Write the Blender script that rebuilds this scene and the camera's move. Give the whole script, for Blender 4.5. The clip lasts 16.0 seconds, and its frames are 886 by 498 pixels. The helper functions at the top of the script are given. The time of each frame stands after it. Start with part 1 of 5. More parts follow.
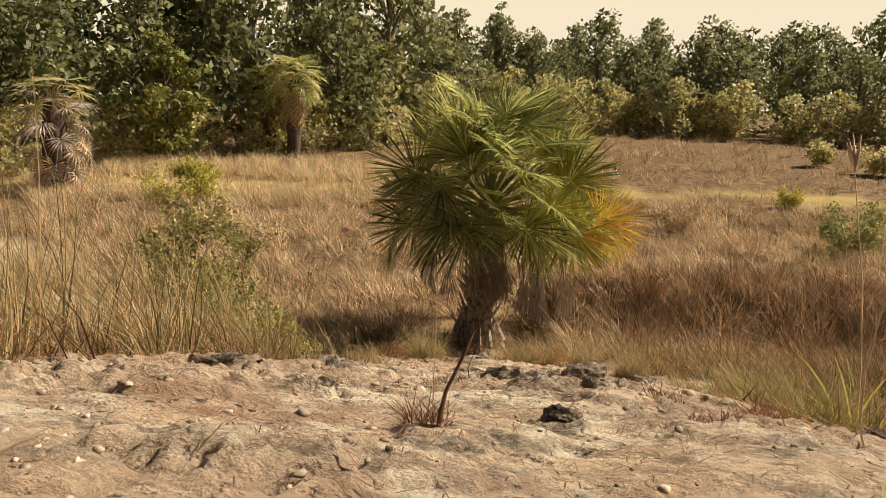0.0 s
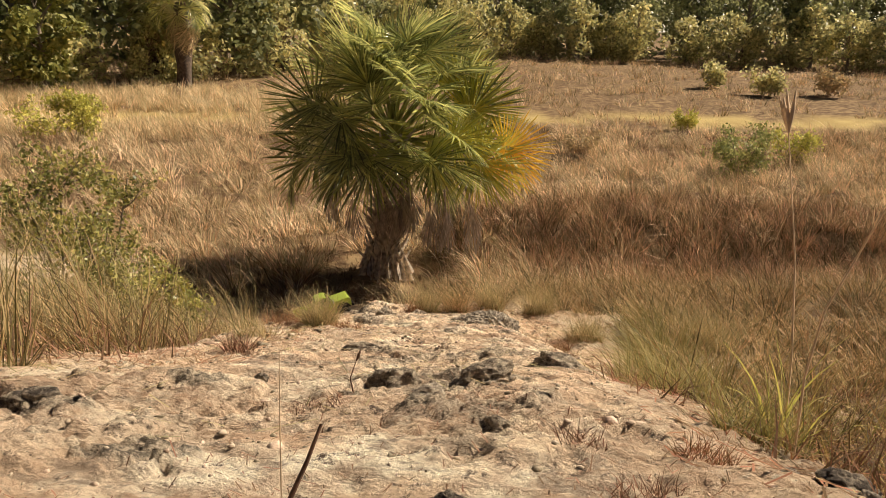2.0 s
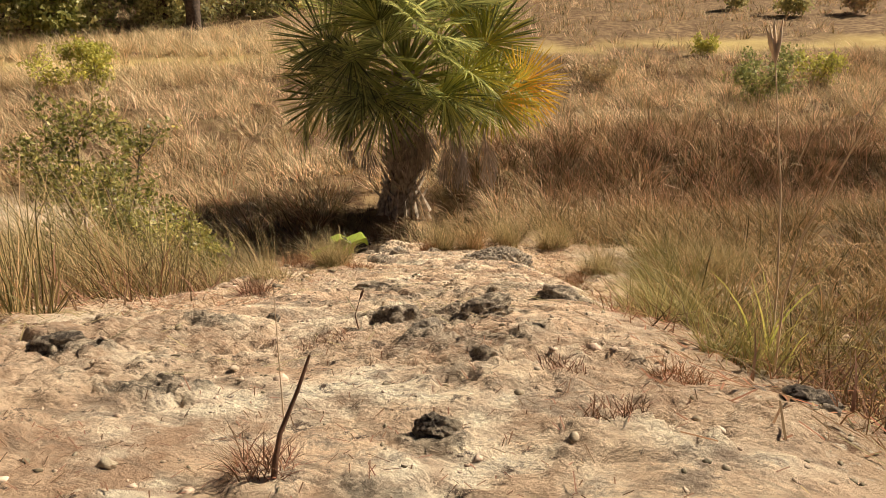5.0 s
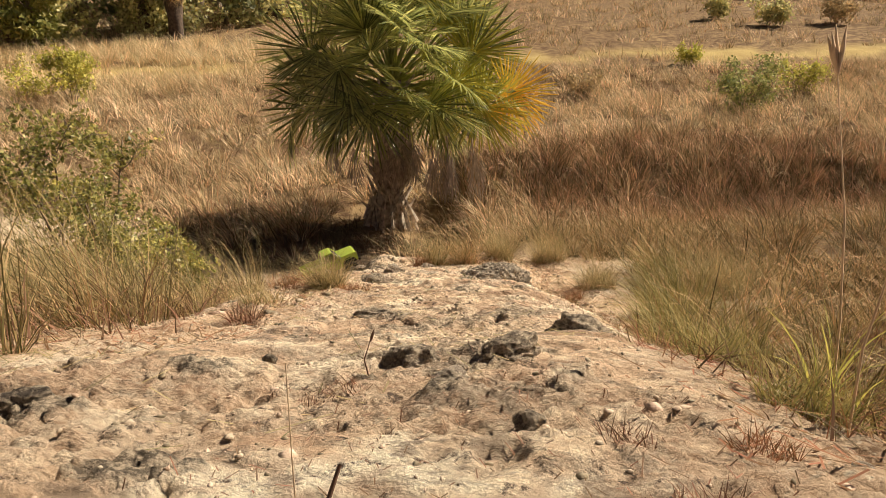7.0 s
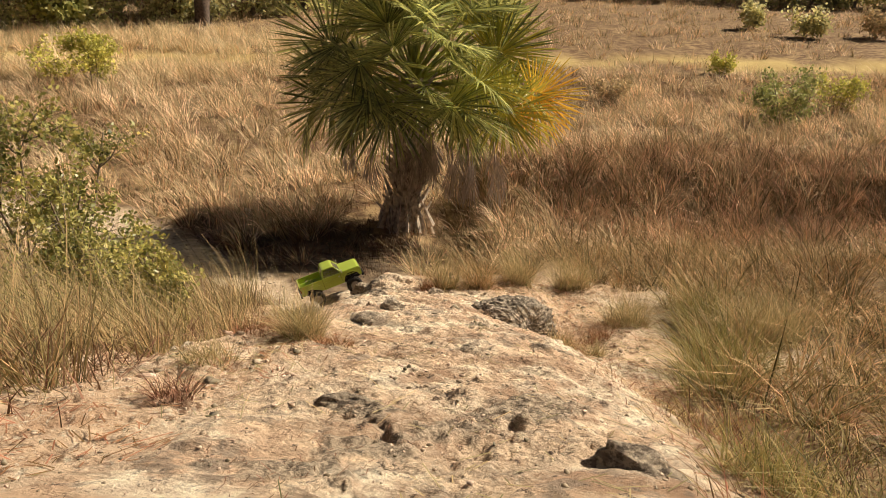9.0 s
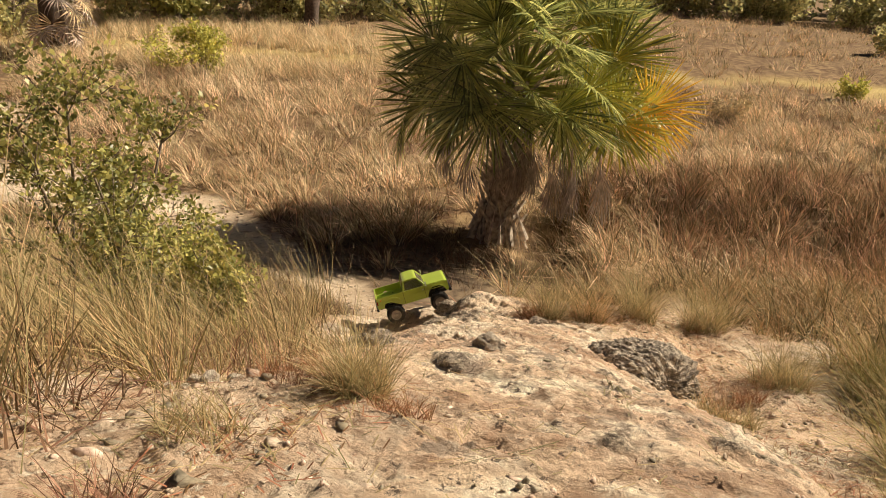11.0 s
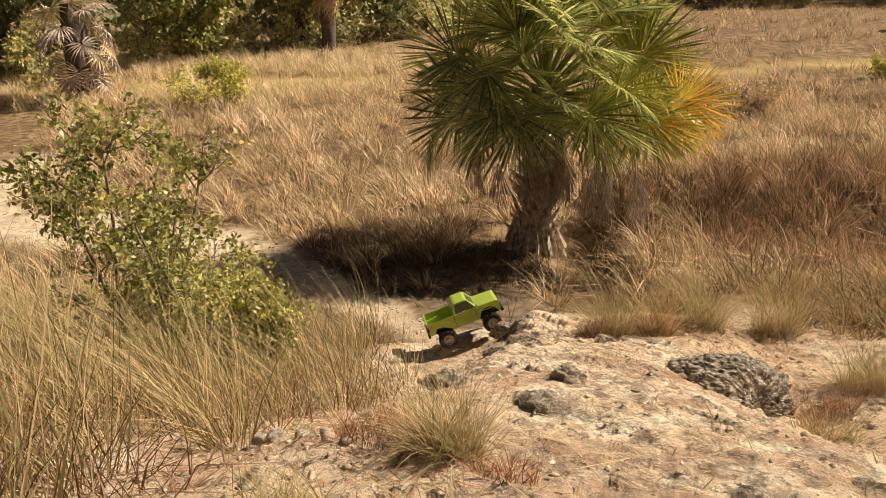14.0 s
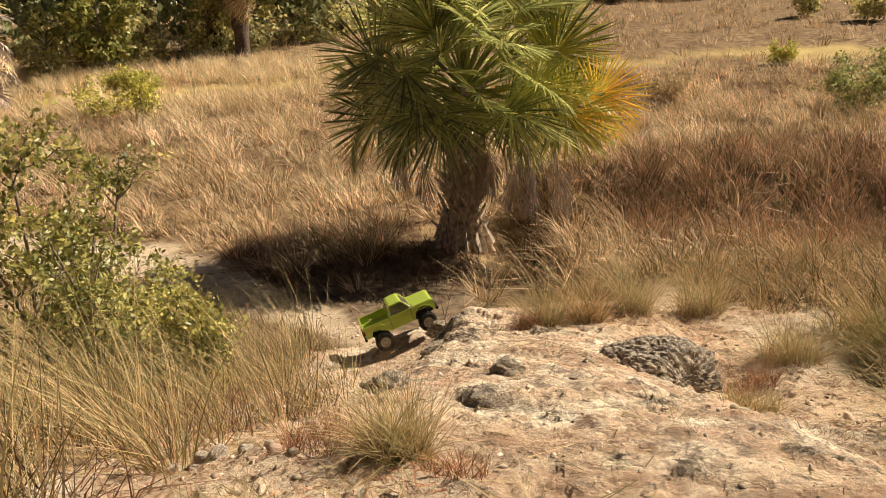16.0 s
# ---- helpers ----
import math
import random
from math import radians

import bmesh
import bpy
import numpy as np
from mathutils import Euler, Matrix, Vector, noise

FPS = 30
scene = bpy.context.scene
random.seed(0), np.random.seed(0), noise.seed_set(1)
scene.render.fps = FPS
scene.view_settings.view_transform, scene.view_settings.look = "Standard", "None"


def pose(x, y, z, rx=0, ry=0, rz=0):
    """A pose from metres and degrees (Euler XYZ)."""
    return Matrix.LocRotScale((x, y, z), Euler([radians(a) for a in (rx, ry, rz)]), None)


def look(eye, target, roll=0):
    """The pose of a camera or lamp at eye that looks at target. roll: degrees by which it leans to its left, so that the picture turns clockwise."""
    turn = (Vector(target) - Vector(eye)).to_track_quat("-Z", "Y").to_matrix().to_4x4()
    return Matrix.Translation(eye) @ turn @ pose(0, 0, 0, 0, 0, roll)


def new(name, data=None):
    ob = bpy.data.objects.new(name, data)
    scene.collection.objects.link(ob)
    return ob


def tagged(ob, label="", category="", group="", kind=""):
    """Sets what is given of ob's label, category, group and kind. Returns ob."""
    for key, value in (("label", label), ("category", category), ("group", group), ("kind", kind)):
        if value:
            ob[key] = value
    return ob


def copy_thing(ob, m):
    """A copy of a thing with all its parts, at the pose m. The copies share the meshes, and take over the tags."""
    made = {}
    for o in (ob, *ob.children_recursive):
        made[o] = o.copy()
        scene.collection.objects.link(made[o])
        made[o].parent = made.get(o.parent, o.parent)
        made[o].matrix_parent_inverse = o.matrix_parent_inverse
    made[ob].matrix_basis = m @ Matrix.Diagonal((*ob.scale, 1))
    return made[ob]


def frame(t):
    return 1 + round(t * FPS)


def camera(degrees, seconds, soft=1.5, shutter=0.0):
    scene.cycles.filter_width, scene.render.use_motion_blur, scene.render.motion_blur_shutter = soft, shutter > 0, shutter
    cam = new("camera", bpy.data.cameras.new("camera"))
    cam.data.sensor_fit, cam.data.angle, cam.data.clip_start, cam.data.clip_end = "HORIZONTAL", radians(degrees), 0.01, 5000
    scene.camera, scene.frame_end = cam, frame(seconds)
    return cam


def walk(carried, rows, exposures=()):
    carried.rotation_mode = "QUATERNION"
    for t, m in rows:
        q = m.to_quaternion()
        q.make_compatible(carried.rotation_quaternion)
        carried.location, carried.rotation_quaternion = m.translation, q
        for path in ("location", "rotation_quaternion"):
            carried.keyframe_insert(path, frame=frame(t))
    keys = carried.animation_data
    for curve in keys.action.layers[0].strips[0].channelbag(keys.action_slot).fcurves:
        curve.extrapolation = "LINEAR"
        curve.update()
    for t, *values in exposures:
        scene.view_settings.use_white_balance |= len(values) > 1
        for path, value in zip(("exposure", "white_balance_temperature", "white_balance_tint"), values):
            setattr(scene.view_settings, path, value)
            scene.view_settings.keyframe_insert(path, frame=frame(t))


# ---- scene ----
cam = camera(62.72, 16.0, soft=0.7)
PATH = [
    (0.00, look((0.001, 0.002, 4.500), (-0.233, 1.949, 4.107), 1.25)),
    (0.50, look((0.041, -0.014, 4.568), (-0.149, 1.924, 4.112), 0.40)),
    (1.00, look((0.097, 0.107, 4.576), (-0.043, 2.041, 4.085), 0.49)),
    (1.50, look((0.050, 0.250, 4.526), (0.005, 2.180, 4.005), 0.57)),
    (2.00, look((0.029, 0.265, 4.544), (0.051, 2.178, 3.961), 1.02)),
    (2.50, look((0.092, 0.282, 4.556), (0.114, 2.168, 3.891), 1.44)),
    (3.00, look((0.100, 0.256, 4.567), (0.099, 2.119, 3.839), 1.07)),
    (3.50, look((0.108, 0.267, 4.563), (0.092, 2.119, 3.809), 0.29)),
    (4.00, look((0.081, 0.258, 4.549), (0.057, 2.108, 3.791), -0.42)),
    (4.20, look((0.086, 0.211, 4.560), (0.051, 2.063, 3.806), -1.14)),
    (6.30, look((0.027, 0.273, 4.565), (-0.002, 2.132, 3.827), -1.58)),
    (6.50, look((0.026, 0.287, 4.561), (0.009, 2.148, 3.827), -1.40)),
    (7.00, look((0.012, 0.367, 4.549), (0.022, 2.231, 3.825), -1.25)),
    (7.50, look((0.022, 0.480, 4.555), (0.027, 2.346, 3.837), -0.76)),
    (8.00, look((0.038, 0.600, 4.547), (0.024, 2.465, 3.825), -0.24)),
    (8.20, look((0.057, 0.644, 4.545), (0.047, 2.508, 3.818), 0.13)),
    (10.30, look((-0.008, 1.395, 4.320), (-0.130, 3.253, 3.591), 3.61)),
    (10.50, look((-0.021, 1.458, 4.296), (-0.180, 3.316, 3.574), 3.47)),
    (11.00, look((-0.068, 1.570, 4.239), (-0.344, 3.420, 3.532), 3.06)),
    (11.50, look((-0.016, 1.664, 4.260), (-0.381, 3.506, 3.570), 2.76)),
    (12.00, look((-0.121, 1.695, 4.241), (-0.510, 3.541, 3.575), 1.72)),
    (12.50, look((-0.191, 1.698, 4.245), (-0.579, 3.549, 3.594), 0.40)),
    (13.00, look((-0.139, 1.697, 4.245), (-0.537, 3.544, 3.588), -0.64)),
    (13.50, look((-0.167, 1.695, 4.238), (-0.557, 3.539, 3.570), -1.48)),
    (14.00, look((-0.179, 1.697, 4.233), (-0.543, 3.544, 3.559), -2.30)),
    (14.50, look((-0.166, 1.684, 4.235), (-0.498, 3.536, 3.557), -2.75)),
    (15.00, look((-0.173, 1.697, 4.236), (-0.461, 3.556, 3.556), -3.10)),
    (15.50, look((-0.177, 1.692, 4.240), (-0.407, 3.558, 3.557), -3.62)),
    (16.00, look((-0.190, 1.687, 4.238), (-0.361, 3.559, 3.555), -3.76)),
]
EXPO = [(0.0, 0.34), (1.0, 0.48), (3.0, 0.50), (8.0, 0.53), (12.0, 0.56), (16.0, 0.63)]
walk(cam, PATH, EXPO)

# ---- world and sun ----
SUN_TO = Vector((0.84, 0.42, 0.86)).normalized()
world = bpy.data.worlds.new("sky")
scene.world = world
world.use_nodes = True
wn = world.node_tree.nodes
sky = wn.new("ShaderNodeTexSky")
sky.sky_type = "NISHITA"
sky.sun_disc = False
sky.sun_elevation = math.asin(SUN_TO.z)
sky.sun_rotation = math.atan2(SUN_TO.x, SUN_TO.y)
sky.dust_density = 1.0
sky.air_density = 0.4
wn["Background"].inputs[1].default_value = 0.022
world.node_tree.links.new(sky.outputs[0], wn["Background"].inputs[0])
sun = new("sun", bpy.data.lights.new("sun", "SUN"))
sun.data.energy = 5.0
sun.data.angle = radians(0.6)
sun.data.color = (1.0, 0.865, 0.69)
sun.matrix_world = look(SUN_TO * 50, (0, 0, 0))


# a pale haze far behind the wood, where the sky meets the land
M_HAZE = bpy.data.materials.new("pale_haze")
M_HAZE.use_nodes = True
hz = M_HAZE.node_tree.nodes.new("ShaderNodeEmission")
hz.inputs[0].default_value = (1.0, 0.86, 0.62, 1)
hz.inputs[1].default_value = 0.74
M_HAZE.node_tree.links.new(hz.outputs[0], M_HAZE.node_tree.nodes["Material Output"].inputs["Surface"])


# ---- small tools ----
def hash2(ix, iy, seed):
    n = (ix.astype(np.int64) * 374761393 + iy.astype(np.int64) * 668265263 + seed * 1442695041) & 0xFFFFFFFF
    n = ((n ^ (n >> 13)) * 1274126177) & 0xFFFFFFFF
    return ((n ^ (n >> 16)) & 0xFFFFFF) / float(0xFFFFFF)


def vnoise(x, y, seed=0):
    ix, iy = np.floor(x), np.floor(y)
    fx, fy = x - ix, y - iy
    fx, fy = fx * fx * fx * (fx * (fx * 6 - 15) + 10), fy * fy * fy * (fy * (fy * 6 - 15) + 10)
    a, b = hash2(ix, iy, seed), hash2(ix + 1, iy, seed)
    c, d = hash2(ix, iy + 1, seed), hash2(ix + 1, iy + 1, seed)
    return (a + (b - a) * fx) * (1 - fy) + (c + (d - c) * fx) * fy


def fbm(x, y, seed=0, octaves=4, gain=0.5):
    out, amp, tot = 0.0, 1.0, 0.0
    for k in range(octaves):
        c, s = math.cos(0.6 + k), math.sin(0.6 + k)
        out = out + amp * vnoise((x * c - y * s) * 2 ** k + 17.3 * k, (x * s + y * c) * 2 ** k - 9.1 * k, seed + k)
        tot += amp
        amp *= gain
    return out / tot


def smooth(a, b, x):
    t = np.clip((x - a) / (b - a), 0, 1)
    return t * t * (3 - 2 * t)


def mesh_of(name, verts, faces, mat=None, smooth_it=False):
    me = bpy.data.meshes.new(name)
    verts = np.asarray(verts, dtype=np.float32)
    faces = np.asarray(faces, dtype=np.int32)
    k = faces.shape[1]
    me.vertices.add(len(verts))
    me.vertices.foreach_set("co", verts.ravel())
    me.loops.add(faces.size)
    me.loops.foreach_set("vertex_index", faces.ravel())
    me.polygons.add(len(faces))
    me.polygons.foreach_set("loop_start", np.arange(0, faces.size, k, dtype=np.int32))
    me.polygons.foreach_set("loop_total", np.full(len(faces), k, dtype=np.int32))
    if smooth_it:
        me.polygons.foreach_set("use_smooth", np.ones(len(faces), dtype=bool))
    me.update(calc_edges=True)
    if mat:
        me.materials.append(mat)
    return me


def part(name, bm, mat, parent, label="", place=None, soft=False):
    """Links a bmesh (or a mesh) as one object under a thing or a part."""
    if isinstance(bm, bpy.types.Mesh):
        me = bm
    else:
        me = bpy.data.meshes.new(name)
        bm.to_mesh(me)
        bm.free()
        if soft:
            for p in me.polygons:
                p.use_smooth = True
        if mat:
            me.materials.append(mat)
    ob = new(name, me)
    ob.parent = parent
    if place is not None:
        ob.matrix_basis = place
    if label:
        ob["label"] = label
    return ob


# ---- materials ----
def material(name, colour, rough=0.8, vary=0.25, scale=8.0, bump=0.2, bump_scale=40.0, metal=0.0, second=None, translucent=0.0,
             per_object=0.0, per_island=0.0, spec=0.3, coat=0.0, back=1.0, tuft=None):
    m = bpy.data.materials.new(name)
    m.use_nodes = True
    nt = m.node_tree
    n, l = nt.nodes, nt.links
    bsdf = n["Principled BSDF"]
    bsdf.inputs["Roughness"].default_value = rough
    bsdf.inputs["Metallic"].default_value = metal
    bsdf.inputs["Specular IOR Level"].default_value = spec
    bsdf.inputs["Coat Weight"].default_value = coat
    tc = n.new("ShaderNodeTexCoord")
    t1 = n.new("ShaderNodeTexNoise")
    t1.inputs["Scale"].default_value = scale
    t1.inputs["Detail"].default_value = 6
    l.new(tc.outputs["Object"], t1.inputs["Vector"])
    ramp = n.new("ShaderNodeMix")
    ramp.data_type = "RGBA"
    two = second or tuple(c * (1 - vary) for c in colour)
    one = colour if second else tuple(min(1, c * (1 + vary)) for c in colour)
    ramp.inputs[6].default_value = (*one, 1)
    ramp.inputs[7].default_value = (*two, 1)
    mr = n.new("ShaderNodeMapRange")
    mr.inputs[1].default_value, mr.inputs[2].default_value = 0.35, 0.65
    l.new(t1.outputs["Fac"], mr.inputs[0])
    l.new(mr.outputs[0], ramp.inputs[0])
    out = ramp.outputs[2]
    if tuft:
        at = n.new("ShaderNodeAttribute")
        at.attribute_name = "tuft"
        tm = n.new("ShaderNodeMix")
        tm.data_type = "RGBA"
        l.new(at.outputs["Fac"], tm.inputs[0])
        l.new(out, tm.inputs[6])
        tm.inputs[7].default_value = (*tuft, 1)
        out = tm.outputs[2]
    if per_object or per_island:
        src = n.new("ShaderNodeObjectInfo").outputs["Random"] if per_object else n.new("ShaderNodeNewGeometry").outputs["Random Per Island"]
        amt = per_object or per_island
        hsv = n.new("ShaderNodeHueSaturation")
        m2 = n.new("ShaderNodeMapRange")
        m2.inputs[3].default_value, m2.inputs[4].default_value = 1 - amt, 1 + amt
        l.new(src, m2.inputs[0])
        l.new(m2.outputs[0], hsv.inputs["Value"])
        m3 = n.new("ShaderNodeMapRange")
        m3.inputs[3].default_value, m3.inputs[4].default_value = 0.5 + 0.04 * amt, 0.5 - 0.04 * amt
        l.new(src, m3.inputs[0])
        l.new(m3.outputs[0], hsv.inputs["Hue"])
        l.new(out, hsv.inputs["Color"])
        out = hsv.outputs[0]
    l.new(out, bsdf.inputs["Base Color"])
    if bump:
        t2 = n.new("ShaderNodeTexNoise")
        t2.inputs["Scale"].default_value = bump_scale
        t2.inputs["Detail"].default_value = 5
        l.new(tc.outputs["Object"], t2.inputs["Vector"])
        b = n.new("ShaderNodeBump")
        b.inputs["Strength"].default_value = bump
        b.inputs["Distance"].default_value = 0.01
        l.new(t2.outputs["Fac"], b.inputs["Height"])
        l.new(b.outputs[0], bsdf.inputs["Normal"])
    if translucent:
        tr = n.new("ShaderNodeBsdfTranslucent")
        if back != 1.0:
            thin = n.new("ShaderNodeHueSaturation")
            thin.inputs["Value"].default_value = back
            thin.inputs["Hue"].default_value = 0.485
            l.new(out, thin.inputs["Color"])
            l.new(thin.outputs[0], tr.inputs["Color"])
        else:
            l.new(out, tr.inputs["Color"])
        mx = n.new("ShaderNodeMixShader")
        mx.inputs[0].default_value = translucent
        l.new(bsdf.outputs[0], mx.inputs[1])
        l.new(tr.outputs[0], mx.inputs[2])
        l.new(mx.outputs[0], n["Material Output"].inputs["Surface"])
    return m


M_LEAF = material("palm_leaf", (0.32, 0.345, 0.115), 0.25, 0.3, 3, 0, per_island=0.7, translucent=0.42, spec=1.0, back=1.9)
M_LEAF_Y = material("palm_leaf_yellow", (1.0, 0.74, 0.12), 0.5, 0.3, 2, 0, second=(1.0, 0.55, 0.05), per_island=0.3, translucent=0.6)
M_DEAD = material("palm_dead", (0.52, 0.43, 0.36), 0.9, 0.35, 5, 0, per_island=0.3, translucent=0.1)
M_BARK_D = material("dark_palm_bark", (0.11, 0.08, 0.06), 0.95, 0.4, 9, 0.6, 30)
M_BARK = material("palm_bark", (0.50, 0.42, 0.33), 0.95, 0.6, 9, 0.6, 30, per_object=0.2)
M_STRAW_N = material("straw_grass", (0.58, 0.465, 0.235), 0.7, 0.3, 2.0, 0, second=(0.29, 0.24, 0.10), per_island=0.6, translucent=0.3)
M_TREE = material("tree_leaf", (0.205, 0.22, 0.095), 0.5, 0.3, 0.6, 0, per_island=0.5, translucent=0.35, back=1.8, spec=0.4)
M_TREE_L = material("light_leaf", (0.46, 0.44, 0.19), 0.45, 0.3, 0.6, 0, per_island=0.5, translucent=0.4, back=1.6, spec=0.5)
M_BUSH_Y = material("yellow_leaf", (0.56, 0.53, 0.13), 0.6, 0.3, 1.5, 0, per_island=0.35, translucent=0.35)
M_TRUNK = material("tree_bark", (0.24, 0.19, 0.14), 0.95, 0.3, 5, 0.5, 20)


# ---- the ground ----
CEN = ((-40, 4.6), (-3, 4.55), (-1, 4.42), (0, 4.31), (0.5, 4.23), (1.0, 4.08), (1.4, 3.96), (2.1, 3.68), (2.8, 3.47), (3.3, 3.31), (3.8, 3.1), (4.7, 2.76),
       (5.15, 2.66), (5.6, 2.40), (6.3, 1.7), (7.5, 0.75), (9, 0.3), (11, 0.1), (13, 0.05), (16, 0.25), (22, 0.6), (29, 1.1), (42, 1.7), (55, 2.15), (80, 2.6), (900, 3.5))
RIG = ((-40, 4.3), (-1, 4.15), (0, 4.08), (1, 3.82), (2.2, 3.38), (3.5, 2.90), (4.5, 2.64), (5, 2.58), (6.5, 2.25), (7, 2.0), (9, 1.1), (11, 0.6), (12.4, 0.5), (13.4, 1.0),
       (15, 1.0), (18, 0.75), (22, 0.72), (29, 1.1), (42, 1.7), (55, 2.15), (80, 2.6), (900, 3.5))
LEF = ((-40, 4.4), (-1, 4.36), (0, 4.26), (1.2, 3.98), (2.2, 3.62), (3, 3.22), (4.0, 2.72), (4.5, 2.50), (5.0, 2.33), (5.5, 2.22), (6.3, 1.7), (8, 0.85), (10, 0.4), (12, 0.2), (16, 0.3),
       (22, 0.6), (29, 1.1), (42, 1.7), (55, 2.15), (80, 2.6), (900, 3.5))


def along(table, y):
    xs, zs = zip(*table)
    # rounded a little at the kinks
    return (np.interp(y - 0.12, xs, zs) + np.interp(y, xs, zs) * 2 + np.interp(y + 0.12, xs, zs)) / 4


def height(x, y, fine=False):
    x, y = np.asarray(x, float), np.asarray(y, float)
    c, r, l = along(CEN, y), along(RIG, y), along(LEF, y)
    a = smooth(0.25, np.interp(y, (2.0, 3.4), (1.05, 0.78)), x)
    inner = np.interp(y, (1.9, 2.8, 4.4), (-0.7, -0.45, -0.36))
    outer = np.interp(y, (1.9, 2.8, 4.4), (-1.5, -0.95, -0.80))
    b = smooth(inner, outer, x)
    z = c * (1 - a) * (1 - b) + r * a + l * b
    far = smooth(5.8, 12, y)
    z = z + far * 0.35 * (fbm(x * 0.16, y * 0.16, 3, 3) - 0.5) * smooth(2.0, 6.0, np.hypot(x + 0.9, y - 13))
    rk = rock_zone(x, y)
    z = z + (1 - rk) * 0.10 * (fbm(x * 1.1, y * 1.1, 5, 3) - 0.5) * smooth(-0.5, 0.5, y)
    # the shelf of rock that the pickup climbs
    w = np.exp(-((x + 0.77) ** 2 + (y - 5.42) ** 2) / (2 * 0.2 ** 2))
    z = z * (1 - w) + (2.352 + 0.29 * (0.94 * (x + 0.77) + 0.34 * (y - 5.42))) * w
    z = z - 0.10 * np.exp(-(((x - 0.32) / 0.20) ** 2 + ((y - 3.45) / 0.4) ** 2))
    z = z - 0.12 * np.exp(-(((x - 1.33) / 0.16) ** 2 + ((y - 4.3) / 0.22) ** 2))
    z = z - 0.14 * np.exp(-(((x - 0.52) / 0.26) ** 2 + ((y - 4.2) / 0.36) ** 2))
    z = z + 0.05 * np.exp(-(((x + 0.42) / 0.16) ** 2 + ((y - 4.95) / 0.10) ** 2))
    if fine:
        calm = 1 - 0.75 * w
        near = smooth(9, 6, y) * smooth(6, 3, np.abs(x))
        grain = fbm(x * 22, y * 22, 41, 4, 0.6) - 0.5
        z = z + (1 - rk) * near * (0.026 * grain + 0.03 * (fbm(x * 6, y * 6, 61, 3) - 0.5) + 0.010 * lump_zone(x, y))
        on_rock = rk > 0.001
        if np.any(on_rock):
            z = np.array(z)
            z[on_rock] += (rk * calm)[on_rock] * rock_relief(x[on_rock], y[on_rock])
    return z


def cells(x, y, seed):
    """Distances to the nearest and the second nearest of scattered points, and the nearest one's random number."""
    ix, iy = np.floor(x), np.floor(y)
    f1, f2, who = np.full(x.shape, 9.0), np.full(x.shape, 9.0), np.zeros(x.shape)
    for dx in (-1, 0, 1):
        for dy in (-1, 0, 1):
            jx, jy = ix + dx, iy + dy
            d = np.hypot(jx + hash2(jx, jy, seed) - x, jy + hash2(jx, jy, seed + 7) - y)
            nearer = d < f1
            f2 = np.where(nearer, f1, np.minimum(f2, d))
            who = np.where(nearer, hash2(jx, jy, seed + 13), who)
            f1 = np.where(nearer, d, f1)
    return f1, f2, who


def shards(x, y, scale, seed):
    """Broken plates of the rock: (1 on a plate and 0 in the crack round it, the plate's random number)."""
    u = x + 0.35 / scale * (fbm(x * scale * 1.3, y * scale * 1.3, seed + 50, 3) - 0.5) * 2
    v = y + 0.35 / scale * (fbm(x * scale * 1.3 + 9, y * scale * 1.3, seed + 60, 3) - 0.5) * 2
    f1, f2, who = cells(u * scale, v * scale * 1.35, seed)
    return smooth(0.02, 0.22, f2 - f1), who


def broken(x, y):
    """1 where the rock's skin is broken into lumps and crumbs, 0 where it is one smooth slab."""
    edge = np.interp(y, (1.4, 2.3, 3.2, 4.4), (0.40, 0.50, 0.58, 0.44))
    return smooth(edge, edge + 0.12, fbm(x * 3.1 + 5, y * 3.1, 93, 4, 0.55))


def bedding(x, y):
    """Ribs of the slab's layers, which run slantwise down the ridge."""
    u, v = 0.91 * x - 0.42 * y, 0.42 * x + 0.91 * y
    return fbm(u * 4.0, v * 15.0, 97, 4, 0.6)


def rock_relief(x, y):
    big = fbm(x * 2.2, y * 2.2, 11, 3) - 0.5
    plate, rank = shards(x, y, 6.5, 301)
    chunk, crank = shards(x, y, 24.0, 311)
    bro = broken(x, y)
    slab = smooth(1.9, 2.5, y)
    rib = bedding(x, y)
    grain = fbm(x * 38, y * 38, 41, 3, 0.65) - 0.5
    z = 0.050 * big + (1 - 0.6 * slab) * (0.020 * (rank - 0.5) * plate - 0.009 * (1 - plate) * smooth(0.4, 0.6, fbm(x * 2, y * 2, 99, 2)))
    z = z + bro * (0.008 * (crank - 0.3) * chunk - 0.005 * (1 - chunk)) + 0.013 * grain * (0.5 + bro)
    z = z + slab * (0.085 * (rib - 0.5) - 0.018 * smooth(0.56, 0.64, rib) + 0.014 * (fbm((0.91 * x - 0.42 * y) * 9, (0.42 * x + 0.91 * y) * 34, 98, 3, 0.6) - 0.5))
    pits = smooth(0.61, 0.72, fbm(x * 17.0, y * 17.0, 31, 3, 0.6))
    z = z - 0.010 * pits * (0.3 + bro)
    cr = crust_zone(x, y)
    spikes = 1 - np.abs(2 * fbm(x * 15, y * 15, 45, 4, 0.65) - 1)
    return z + cr * (0.024 * (spikes - 0.62) + 0.003) + 0.35 * crag_rise(x, y)


